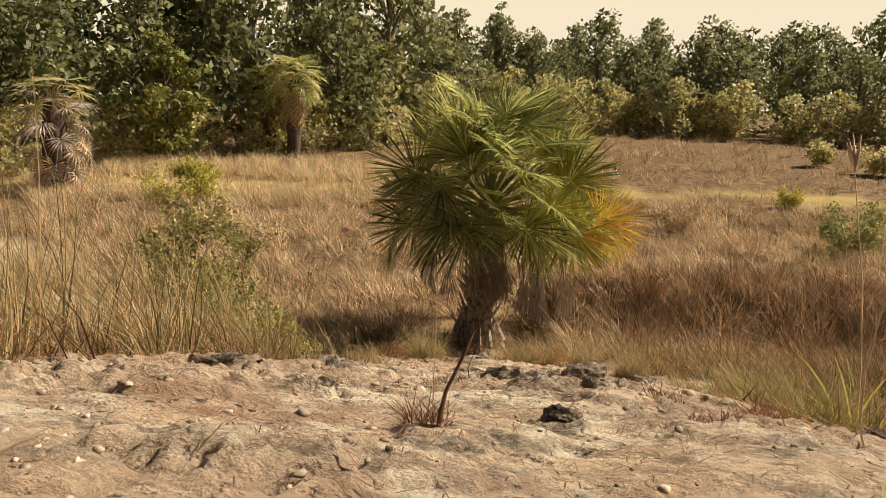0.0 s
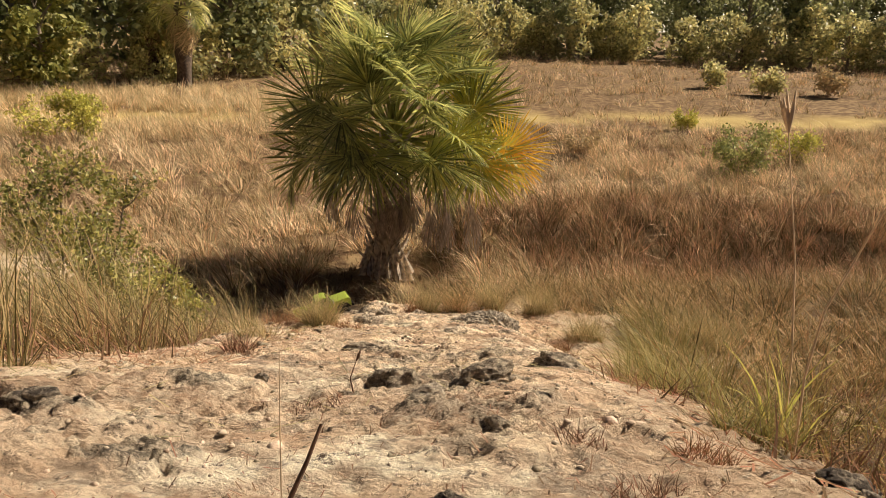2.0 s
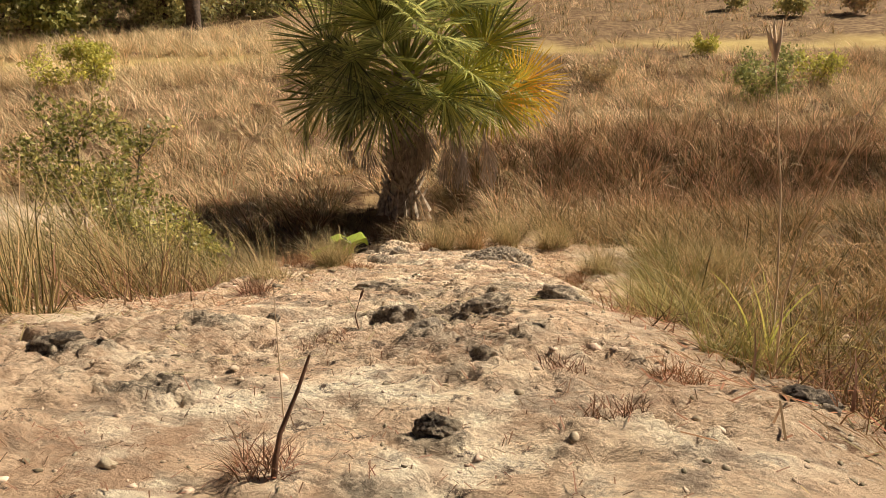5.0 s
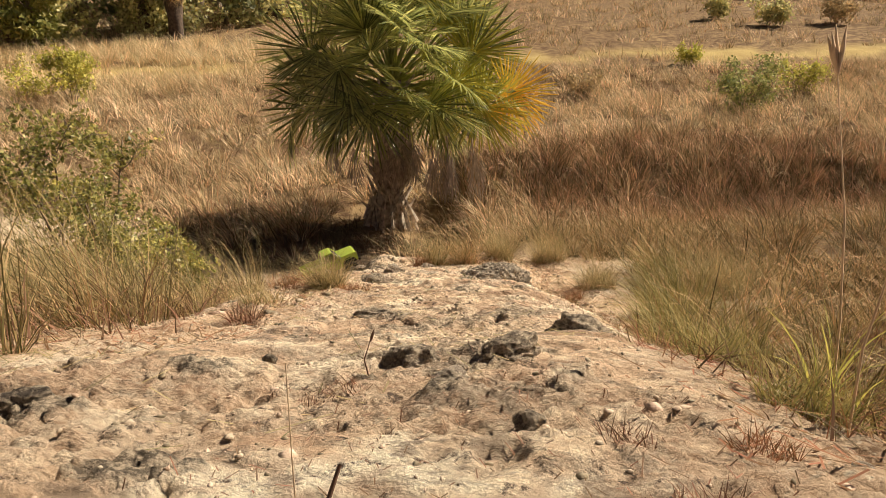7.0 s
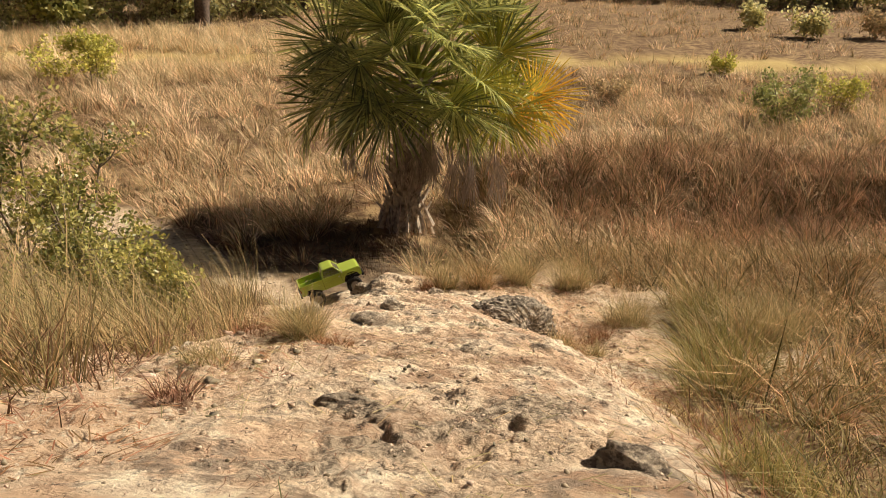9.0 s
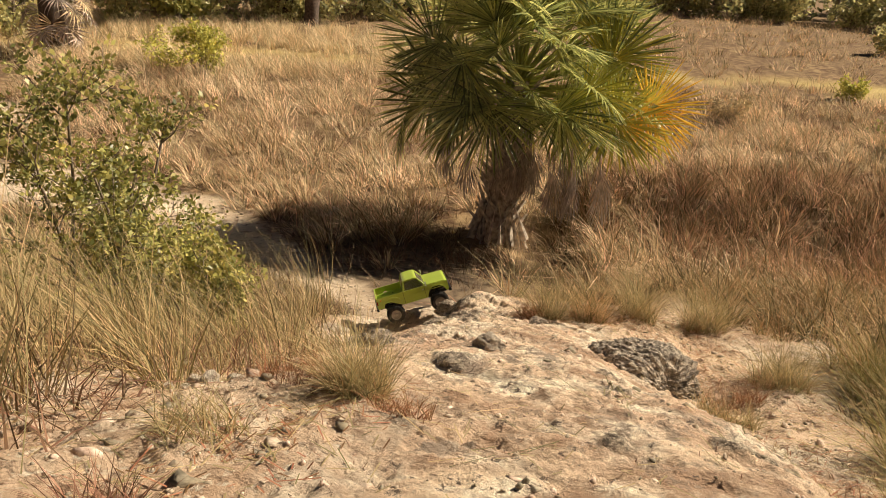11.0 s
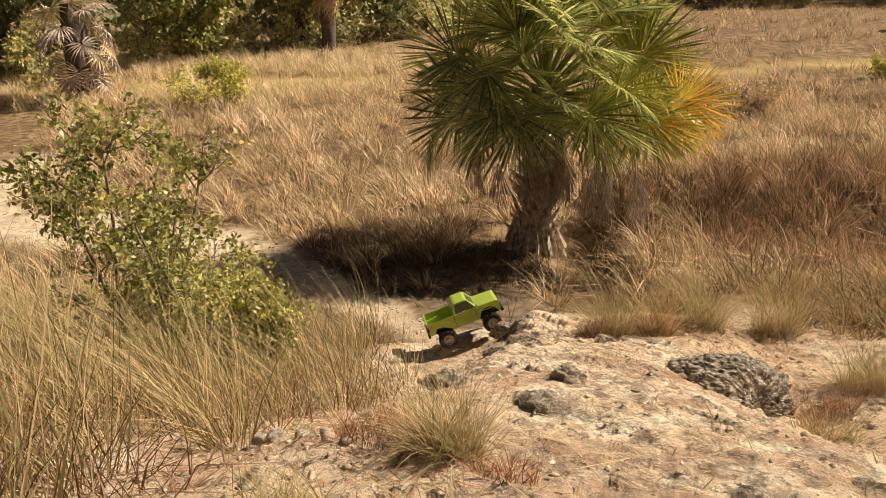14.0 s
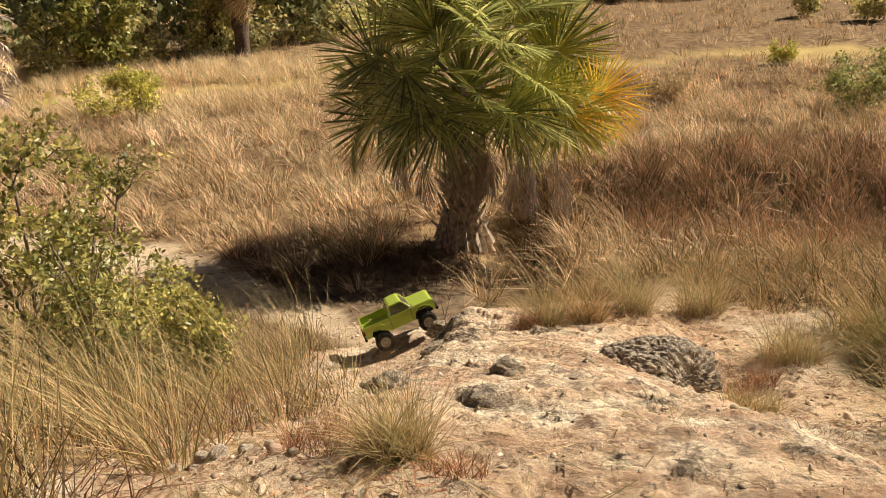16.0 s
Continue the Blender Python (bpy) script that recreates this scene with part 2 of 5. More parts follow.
# dark weathered knobs of the ridge: place, half widths and height
CRAGS = ((-0.05, 1.42, 0.055, 0.04, 0.035), (0.11, 1.43, 0.07, 0.035, 0.028), (-0.08, 1.29, 0.03, 0.02, 0.012), (-0.50, 1.14, 0.07, 0.05, 0.03),
         (-0.30, 0.95, 0.07, 0.03, 0.008), (0.044, 0.79, 0.04, 0.022, 0.012), (0.01, 1.18, 0.035, 0.02, 0.012), (-0.36, 1.35, 0.05, 0.03, 0.015),
         (-0.09, 2.02, 0.08, 0.035, 0.02), (-0.49, 3.29, 0.10, 0.05, 0.035), (-0.26, 3.15, 0.07, 0.05, 0.02), (-0.40, 4.30, 0.11, 0.05, 0.04),
         (-0.55, 4.85, 0.13, 0.07, 0.05), (0.10, 2.65, 0.04, 0.025, 0.004), (-0.30, 2.52, 0.05, 0.09, 0.014), (0.36, 2.75, 0.10, 0.03, 0.006), (0.12, 3.05, 0.05, 0.02, 0.004))


def crag_rise(x, y):
    z = np.zeros(np.shape(x))
    for cx, cy, rx, ry, h in CRAGS:
        z = z + h * np.exp(-((x - cx) / rx) ** 2 - ((y - cy) / ry) ** 2)
    return z


def lump_zone(x, y):
    """1 on the harder cream lumps that stand out of the rock."""
    return smooth(0.46, 0.56, fbm(x * 10.5 + 1.7, y * 12.0, 95, 4, 0.6))


def crust_zone(x, y):
    """1 on patches of dark weathered crust on the rock."""
    k = np.zeros(np.shape(x))
    for cx, cy, rx, ry, h in CRAGS:
        k = np.maximum(k, 1.25 * np.exp(-0.7 * ((x - cx) / rx) ** 2 - 0.7 * ((y - cy) / ry) ** 2))
    p = 0.9 * (fbm(x * 9.0 + 3.1, y * 9.0, 91, 4, 0.6) - 0.5)
    stray = smooth(0.66, 0.72, fbm(x * 3.4 + 3.1, y * 4.4, 92, 4, 0.6))
    return np.maximum(smooth(0.55, 0.80, k + 1.3 * p * (k > 0.03)), 0.8 * stray) * rock_zone(x, y)


def rock_zone(x, y):
    """1 on the bare pale limestone ridge, 0 off it."""
    w = 0.26 * (fbm(x * 2.3, y * 2.3, 71, 4) - 0.5)
    left = np.interp(y, (-3, 0.5, 1.6, 2.3, 2.6, 3.4, 4.4, 5.0, 5.6), (-1.5, -0.95, -0.52, -0.36, -0.25, -0.40, -0.72, -1.1, -1.2))
    right = np.interp(y, (-3, 0.2, 1.0, 1.6, 2.2, 3.0, 4.0, 5.2), (0.7, 0.45, 0.34, 0.46, 0.50, 0.52, 0.34, 0.05))
    s = smooth(left - 0.1, left + 0.08, x + w) * smooth(right + 0.1, right - 0.08, x + w)
    return s * smooth(5.85, 5.6, y + w) * smooth(-3, -2, y)


def trail_zone(x, y):
    """1 on the pale sandy track that winds through the hollow, and on its side branch."""
    w = 0.7 * (fbm(x * 0.9, y * 0.9, 81, 4) - 0.5)
    yc = np.interp(x, (-40, -18, -12, -10, -8.4, -5.8, -4.9, -4.15, -3.1, -2.4, -1.6, -0.6), (13.5, 14.2, 13.7, 13.2, 12.8, 12.4, 11.8, 11.2, 10.1, 9.4, 8.5, 7.6))
    wd = np.interp(x, (-18, -10, -8, -5, -3, -0.6), (1.1, 1.0, 0.75, 0.75, 0.7, 0.5))
    main = smooth(1.2, 0.7, np.abs(y + w - yc) / wd) * smooth(0.2, -0.8, x)
    xc = np.interp(y, (13.3, 15.7, 17.6, 22, 28), (-11.8, -13.2, -13.8, -17.5, -22))
    side = smooth(1.2, 0.7, np.abs(x + w - xc) / 0.8) * smooth(13.0, 13.6, y) * smooth(19.2, 18.2, y)
    return np.maximum(main, side)


def path_zone(x, y):
    """1 on the short yellow grass of the mown way across the field."""
    yc = 29.0 + 0.7 * np.sin(x * 0.13)
    return smooth(1.0, 0.5, np.abs(y - yc) / (1.5 + 0.02 * np.abs(x))) * smooth(0.3, 0.5, fbm(x * 0.4, y * 0.8, 161, 3))


def axis_steps(lo, hi, step, a, b, growth):
    mid = list(np.arange(lo, hi, step))
    s, v, up = step, hi, []
    while v < b:
        up.append(v)
        s *= growth
        v += s
    s, v, dn = step, lo - step, []
    while v > a:
        dn.append(v)
        s *= growth
        v -= s
    return np.array(dn[::-1] + mid + up)


gx = axis_steps(-0.95, 0.7, 0.0065, -700, 700, 1.06)
gy = np.concatenate([axis_steps(0.3, 1.7, 0.0055, -300, 1.7, 1.08), np.arange(1.7, 2.6, 0.008), axis_steps(2.6, 5.9, 0.0125, 2.59, 900, 1.06)])
XX, YY = np.meshgrid(gx, gy)
ZZ = height(XX, YY, True)
nx, ny = len(gx), len(gy)
ids = np.arange(nx * ny).reshape(ny, nx)
quads = np.stack([ids[:-1, :-1], ids[:-1, 1:], ids[1:, 1:], ids[1:, :-1]], -1).reshape(-1, 4)


def zone_attr(me, name, values):
    at = me.attributes.new(name, "FLOAT", "POINT")
    at.data.foreach_set("value", np.asarray(values, dtype=np.float32).ravel())


def ground_material():
    m = bpy.data.materials.new("ground")
    m.use_nodes = True
    n, l = m.node_tree.nodes, m.node_tree.links
    bsdf = n["Principled BSDF"]
    bsdf.inputs["Roughness"].default_value = 0.95
    bsdf.inputs["Specular IOR Level"].default_value = 0.15
    tc = n.new("ShaderNodeTexCoord")

    def tex(scale, detail=6, rough=0.6):
        t = n.new("ShaderNodeTexNoise")
        t.inputs["Scale"].default_value = scale
        t.inputs["Detail"].default_value = detail
        t.inputs["Roughness"].default_value = rough
        l.new(tc.outputs["Object"], t.inputs["Vector"])
        return t.outputs["Fac"]

    def rng(src, a, b, c=0.0, d=1.0):
        r = n.new("ShaderNodeMapRange")
        for k, v in zip((1, 2, 3, 4), (a, b, c, d)):
            r.inputs[k].default_value = v
        l.new(src, r.inputs[0])
        return r.outputs[0]

    def mix(f, a, b):
        x = n.new("ShaderNodeMix")
        x.data_type = "RGBA"
        for k, v in ((0, f), (6, a), (7, b)):
            if isinstance(v, tuple):
                x.inputs[k].default_value = (*v, 1)
            else:
                l.new(v, x.inputs[k])
        return x.outputs[2]

    def attr(name):
        a = n.new("ShaderNodeAttribute")
        a.attribute_name = name
        return a.outputs["Fac"]

    rock = mix(rng(tex(2.6, 5), 0.36, 0.64), (0.90, 0.70, 0.48), (0.70, 0.48, 0.32))
    rock = mix(rng(tex(6.5, 6, 0.6), 0.47, 0.60), rock, (0.98, 0.86, 0.65))
    rock = mix(rng(attr("plate"), 0.0, 1.0, 0.55, 0.0), rock, (0.52, 0.345, 0.225))
    rock = mix(rng(tex(3.3, 8, 0.7), 0.50, 0.59, 0.0, 0.9), rock, (0.47, 0.30, 0.19))
    rock = mix(rng(tex(8.5, 8, 0.75), 0.54, 0.61, 0.0, 0.9), rock, (0.33, 0.255, 0.19))
    rock = mix(rng(attr("broken"), 0.0, 1.0, 0.0, 0.35), rock, mix(rng(tex(45, 5, 0.7), 0.42, 0.6), (0.86, 0.72, 0.53), (0.36, 0.235, 0.15)))
    # thin dark seams along the bedding
    st = n.new("ShaderNodeMapping")
    st.vector_type = "TEXTURE"
    st.inputs["Rotation"].default_value = (0, 0, radians(-25))
    st.inputs["Scale"].default_value = (1 / 7, 1 / 26, 1 / 20)
    l.new(tc.outputs["Object"], st.inputs["Vector"])
    stn = n.new("ShaderNodeTexNoise")
    stn.inputs["Scale"].default_value = 1.0
    stn.inputs["Detail"].default_value = 7
    stn.inputs["Roughness"].default_value = 0.65
    stn.inputs["Distortion"].default_value = 0.5
    l.new(st.outputs[0], stn.inputs["Vector"])
    rock = mix(rng(stn.outputs["Fac"], 0.56, 0.66, 0.0, 0.85), rock, (0.36, 0.265, 0.185))
    rock = mix(rng(tex(22, 9, 0.8), 0.57, 0.62), rock, (0.14, 0.10, 0.075))
    rock = mix(rng(tex(120, 4, 0.6), 0.56, 0.70, 0.0, 0.6), rock, (0.42, 0.31, 0.22))
    crust = mix(rng(tex(60, 6, 0.75), 0.44, 0.56), (0.11, 0.09, 0.07), (0.58, 0.47, 0.34))
    rock = mix(rng(attr("crust"), 0.2, 0.9, 0.0, 0.9), rock, crust)
    dirt = mix(rng(tex(4), 0.4, 0.6), (0.76, 0.57, 0.39), (0.58, 0.39, 0.25))
    dirt = mix(rng(tex(1.7), 0.5, 0.62), dirt, (0.80, 0.68, 0.51))
    dirt = mix(rng(tex(17, 8, 0.75), 0.53, 0.60), dirt, (0.24, 0.145, 0.09))
    dirt = mix(rng(tex(70, 4), 0.55, 0.68), dirt, (0.80, 0.70, 0.54))
    # soil tone darkened to carry the shade under the grass
    soil = mix(rng(tex(0.5), 0.4, 0.6), (0.26, 0.175, 0.095), (0.36, 0.25, 0.13))
    soil = mix(rng(tex(3.5), 0.42, 0.58), soil, (0.15, 0.09, 0.05))
    sand = mix(rng(tex(3), 0.4, 0.6), (0.82, 0.67, 0.48), (0.62, 0.48, 0.33))
    sand = mix(rng(tex(9, 8, 0.7), 0.54, 0.62), sand, (0.30, 0.22, 0.15))
    mown = mix(rng(tex(0.8), 0.4, 0.6), (0.54, 0.41, 0.17), (0.44, 0.32, 0.13))
    col = mix(attr("dirt"), soil, dirt)
    col = mix(attr("mown"), col, mown)
    col = mix(attr("sand"), col, sand)
    # dark soil tone, deepened to paint the shade over the hollow
    col = mix(attr("hollow_shade"), col, mix(rng(tex(5), 0.4, 0.6), (0.12, 0.085, 0.055), (0.26, 0.19, 0.12)))
    # near-black colour paints the shade inside the dip on the slope
    col = mix(attr("hole_shade"), col, (0.10, 0.065, 0.04))
    col = mix(attr("rock"), col, rock)
    l.new(col, bsdf.inputs["Base Color"])
    b = n.new("ShaderNodeBump")
    b.inputs["Strength"].default_value = 1.0
    b.inputs["Distance"].default_value = 0.027
    hsum = n.new("ShaderNodeMath")
    hsum.operation = "MULTIPLY_ADD"
    l.new(rng(stn.outputs["Fac"], 0.40, 0.66, 1.0, 0.0), hsum.inputs[0])
    hsum.inputs[1].default_value = 0.16
    l.new(tex(28, 9, 0.72), hsum.inputs[2])
    l.new(hsum.outputs[0], b.inputs["Height"])
    l.new(b.outputs[0], bsdf.inputs["Normal"])
    return m


M_GROUND = ground_material()
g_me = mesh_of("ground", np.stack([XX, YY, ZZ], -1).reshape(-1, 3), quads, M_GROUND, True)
zone_attr(g_me, "rock", rock_zone(XX, YY))
zone_attr(g_me, "plate", np.minimum(shards(XX, YY, 6.5, 301)[0], 1 - broken(XX, YY) * (1 - shards(XX, YY, 24.0, 311)[0])))
zone_attr(g_me, "broken", broken(XX, YY))
zone_attr(g_me, "crust", crust_zone(XX, YY))
zone_attr(g_me, "sand", trail_zone(XX, YY) * (0.75 + 0.25 * smooth(-3.2, -4.2, XX)))
# oval of painted shade in the hollow, left off most of the track
zone_attr(g_me, "hollow_shade", smooth(1.3, 0.7, np.hypot((XX + 2.5) / 2.3, (YY - 10.4) / 2.2)) * (1 - 0.9 * trail_zone(XX, YY)))
# spot of painted shade, centred on the dip below the tufts
zone_attr(g_me, "hole_shade", np.exp(-(((XX - 1.33) / 0.22) ** 2 + ((YY - 4.3) / 0.28) ** 2)))
zone_attr(g_me, "mown", path_zone(XX, YY))
zone_attr(g_me, "dirt", smooth(0.25, -0.15, XX - np.interp(YY, (1.8, 2.9, 3.5), (0.50, 0.75, 1.7))) * smooth(-1.7, -1.2, XX) * smooth(6.5, 5.5, YY))
tagged(new("ground", g_me), "pale limestone ridge running out into brown grassland", "ground", kind="structure")

hv, hf = [], []
for k in range(25):
    a = radians(-75 + 150 * k / 24)
    hv += [(850 * math.sin(a), 850 * math.cos(a), -20), (850 * math.sin(a), 850 * math.cos(a), 210)]
    if k:
        hf.append((2 * k - 2, 2 * k, 2 * k + 1, 2 * k - 1))
tagged(new("backdrop", mesh_of("backdrop", hv, hf, M_HAZE)), "pale cream hazy sky low over the wood", "sky", kind="structure")


# ---- grass ----
M_BROWN = material("brown_grass", (0.50, 0.37, 0.21), 0.85, 0.3, 0.7, 0, second=(0.28, 0.17, 0.09), per_island=0.5, translucent=0.2)
# also colours low blades that stand in for shade
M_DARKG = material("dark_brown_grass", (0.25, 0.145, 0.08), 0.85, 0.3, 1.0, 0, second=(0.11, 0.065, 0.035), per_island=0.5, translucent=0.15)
# ruddy brown, darkened to carry the shade on the bank
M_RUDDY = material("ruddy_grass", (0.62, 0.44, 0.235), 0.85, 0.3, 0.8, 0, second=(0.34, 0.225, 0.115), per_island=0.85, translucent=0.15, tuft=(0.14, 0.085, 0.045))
M_FIELD = material("field_grass", (0.90, 0.73, 0.47), 0.8, 0.3, 0.45, 0, second=(0.62, 0.46, 0.26), per_island=0.7, translucent=0.16, tuft=(0.38, 0.265, 0.12))
M_SLOPE = material("slope_grass", (0.60, 0.445, 0.21), 0.75, 0.3, 1.2, 0, second=(0.32, 0.225, 0.095), per_island=0.8, translucent=0.18, tuft=(0.17, 0.115, 0.05))
M_BANK = material("bank_straw", (0.60, 0.47, 0.235), 0.65, 0.3, 2.0, 0, second=(0.34, 0.27, 0.11), per_island=0.75, translucent=0.2, tuft=(0.22, 0.165, 0.065))
M_PALEG = material("pale_tussock", (0.86, 0.72, 0.46), 0.7, 0.3, 1.0, 0, second=(0.62, 0.47, 0.25), per_island=0.4, translucent=0.3)
M_RUST = material("rusty_grass", (0.42, 0.22, 0.10), 0.85, 0.3, 2.0, 0, second=(0.26, 0.13, 0.07), per_island=0.5, translucent=0.2)
M_GREEN_G = material("green_grass", (0.43, 0.37, 0.13), 0.6, 0.3, 3.5, 0, second=(0.23, 0.20, 0.065), per_island=0.6, translucent=0.25)
M_GREEN_T = material("green_tussock", (0.44, 0.35, 0.12), 0.6, 0.3, 3.0, 0, second=(0.20, 0.165, 0.05), per_island=0.8, translucent=0.18, tuft=(0.30, 0.155, 0.065))


def blades(roots, length, width, lean, bend, rng, seg=3, wind=(-0.15, -0.05), ang=None):
    """Verts and quads of many grass blades: roots (n,3); length, width arrays; each one bends over its own way."""
    n = len(roots)
    ang = rng.uniform(0, 2 * np.pi, n) if ang is None else ang
    out = np.stack([np.cos(ang), np.sin(ang)], -1)
    side = np.stack([-out[:, 1], out[:, 0]], -1)
    tw = rng.uniform(0, np.pi, n)
    side3 = np.stack([side[:, 0] * np.cos(tw) + out[:, 0] * np.sin(tw), side[:, 1] * np.cos(tw) + out[:, 1] * np.sin(tw), 0 * tw], -1)
    vs = []
    for k in range(seg + 1):
        f = k / seg
        reach = length * (lean * f + bend * f * f)
        up = length * np.sqrt(np.clip(f * f - np.minimum((lean * f + bend * f * f) ** 2 * 0.8, f * f * 0.92), 0, None))
        p = roots + np.stack([out[:, 0] * reach + wind[0] * length * f * f, out[:, 1] * reach + wind[1] * length * f * f, up], -1)
        w = (width * (1 - 0.85 * f))[:, None] * side3 * 0.5
        vs += [p - w, p + w]
    v = np.stack(vs, 1).reshape(-1, 3)
    base = np.arange(n)[:, None] * (2 * (seg + 1))
    fs = [np.stack([base[:, 0] + 2 * k, base[:, 0] + 2 * k + 1, base[:, 0] + 2 * k + 3, base[:, 0] + 2 * k + 2], -1) for k in range(seg)]
    return v, np.concatenate(fs)


def spread(n, x0, x1, y0, y1, rng, keep):
    x, y = rng.uniform(x0, x1, n), rng.uniform(y0, y1, n)
    ok = rng.uniform(0, 1, n) < keep(x, y)
    return x[ok], y[ok]


def clumped(cx, cy, per, radius, rng):
    x = np.repeat(cx, per) + rng.normal(0, radius, len(cx) * per)
    y = np.repeat(cy, per) + rng.normal(0, radius, len(cx) * per)
    return x, y


def field_grass(name, label, n, box, keep, per, radius, tall, wide, mat, seed, lean=0.25, bend=0.3, seg=2, wind=(-0.15, -0.05)):
    rng = np.random.default_rng(seed)
    cx, cy = spread(n, *box, rng, keep)
    x, y = clumped(cx, cy, per, radius, rng)
    ln = np.repeat(rng.uniform(tall[0], tall[1], len(cx)), per) * rng.uniform(0.55, 1.1, len(x))
    roots = np.stack([x, y, height(x, y, True) - 0.01], -1)
    v, f = blades(roots, ln, np.full(len(x), wide) * rng.uniform(0.6, 1.3, len(x)), rng.uniform(0, lean, len(x)), rng.uniform(0.05, bend, len(x)), rng, seg, wind)
    return tagged(new(name, mesh_of(name, v, f, mat)), label, "grass", kind="stuff")


def tussocks(name, label, n, box, keep, per, radius, tall, wide, mat, seed, flare=0.9, bend=0.8, seg=2, wind=(-0.15, -0.05)):
    """Grass in tussocks: every one a sheaf of blades that spreads from its foot, with its own height, girth and tint."""
    rng = np.random.default_rng(seed)
    cx, cy = spread(n, *box, rng, keep)
    m = len(cx)
    size = rng.uniform(0.6, 1.35, m)
    girth = np.repeat(size * radius, per)
    a, q = rng.uniform(0, 2 * np.pi, m * per), np.sqrt(rng.random(m * per))
    x, y = np.repeat(cx, per) + girth * q * np.cos(a), np.repeat(cy, per) + girth * q * np.sin(a)
    ln = np.repeat(rng.uniform(tall[0], tall[1], m) * (0.6 + 0.4 * size), per) * rng.uniform(0.45, 1.1, m * per)
    roots = np.stack([x, y, height(x, y, True) - 0.01], -1)
    v, f = blades(roots, ln, wide * rng.uniform(0.6, 1.3, m * per), flare * q * rng.uniform(0.3, 1.0, m * per), rng.uniform(0.05, bend, m * per), rng, seg, wind, a + rng.normal(0, 0.6, m * per))
    me = mesh_of(name, v, f, mat)
    zone_attr(me, "tuft", np.repeat(rng.random(m) ** 2.2, per * 2 * (seg + 1)))
    return tagged(new(name, me), label, "grass", kind="stuff")


def wild(x, y):
    """Where the field grass stands: off the rock, the trail and the mown way."""
    return (1 - smooth(0.1, 0.5, trail_zone(x, y))) * (1 - 0.85 * path_zone(x, y)) * (1 - smooth(0, 0.2, rock_zone(x, y))) * (1 - 0.93 * np.exp(-(((x + 1.7) / 1.5) ** 2 + ((y - 9.7) / 1.5) ** 2) ** 2))


def left_bank(x, y):
    edge = np.interp(y, (0.4, 1.2, 1.7, 2.2, 2.6, 2.95, 3.1, 3.25, 4.3, 5.0, 6.5), (-1.25, -1.0, -0.80, -0.66, -0.68, -0.96, -0.98, -0.86, -0.86, -1.15, -1.3))
    return wild(x, y) * smooth(edge + 0.10, edge - 0.35, x)


def right_bank(x, y):
    edge = np.interp(y, (0.3, 0.9, 1.3, 2.6, 3.2, 5.0, 5.6), (0.68, 0.54, 0.48, 0.60, 0.95, 1.35, 0.3))
    return wild(x, y) * smooth(edge - 0.08, edge + 0.14, x)


def ahead(x, y):
    """The wedge of the field between the two banks of the ridge's hollow."""
    return np.abs(x + 0.6) < 0.66 * y + 1.5


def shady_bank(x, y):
    """The bank beside the palm, its shade put into darker, ruddier grass."""
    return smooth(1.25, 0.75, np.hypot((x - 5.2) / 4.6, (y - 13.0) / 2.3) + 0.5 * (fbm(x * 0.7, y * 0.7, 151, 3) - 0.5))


def meadow(x, y):
    return (1 - smooth(0.05, 0.3, trail_zone(x, y + 0.45))) * wild(x, y) * ahead(x, y) * (0.35 + 0.65 * smooth(0.34, 0.54, fbm(x * 0.7, y * 0.7, 141, 3))) * (0.15 + 0.85 * smooth(0.7, 1.3, np.hypot(x + 0.9, y - 12.95)))


def right_slope(x, y):
    edge = np.interp(y, (4.3, 4.8, 5.4, 6.2, 7, 8, 9.5, 11), (1.3, 1.0, 0.55, 0.2, -0.1, -0.3, -0.3, -0.6))
    return wild(x, y) * smooth(edge - 0.1, edge + 0.35, x) * (0.4 + 0.6 * smooth(0.36, 0.52, fbm(x * 1.3, y * 1.3, 143, 3)))


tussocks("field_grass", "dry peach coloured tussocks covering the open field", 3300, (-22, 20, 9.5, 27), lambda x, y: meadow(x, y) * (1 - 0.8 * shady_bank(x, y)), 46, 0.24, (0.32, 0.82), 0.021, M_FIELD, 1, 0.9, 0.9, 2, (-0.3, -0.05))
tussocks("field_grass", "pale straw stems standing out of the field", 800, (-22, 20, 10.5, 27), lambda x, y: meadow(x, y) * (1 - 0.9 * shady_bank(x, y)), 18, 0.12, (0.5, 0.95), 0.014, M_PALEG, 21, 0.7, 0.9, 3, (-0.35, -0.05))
tussocks("field_grass", "bright straw grass before the wood", 800, (-24, -4, 24.5, 36), lambda x, y: wild(x, y), 40, 0.25, (0.4, 0.9), 0.026, M_PALEG, 23, 0.8, 0.7)
tussocks("field_grass", "dark brown tussocks in the field", 900, (-22, 20, 10.5, 27), lambda x, y: wild(x, y) * ahead(x, y), 30, 0.16, (0.2, 0.5), 0.014, M_DARKG, 22)
field_grass("low_grass", "short brown grass between the taller tufts", 11000, (-22, 20, 8.5, 27), lambda x, y: wild(x, y) * ahead(x, y), 7, 0.12, (0.12, 0.36), 0.015, M_BROWN, 11, 1.0, 0.9, 2)
tussocks("far_grass", "pale dry grass far out on the field", 5200, (-45, 45, 26, 62), lambda x, y: wild(x, y) * ahead(x, y) * smooth(0.3, 0.5, fbm(x * 0.5, y * 0.5, 171, 3)), 16, 0.3, (0.25, 0.65), 0.03, M_FIELD, 2, 0.8, 0.6)
tussocks("bank_grass", "ruddy brown tussocks, darkened for the shade on the bank", 1100, (0.2, 10.5, 9.8, 15.8), lambda x, y: wild(x, y) * shady_bank(x, y), 44, 0.22, (0.3, 0.66), 0.017, M_RUDDY, 7, 0.8, 0.7)
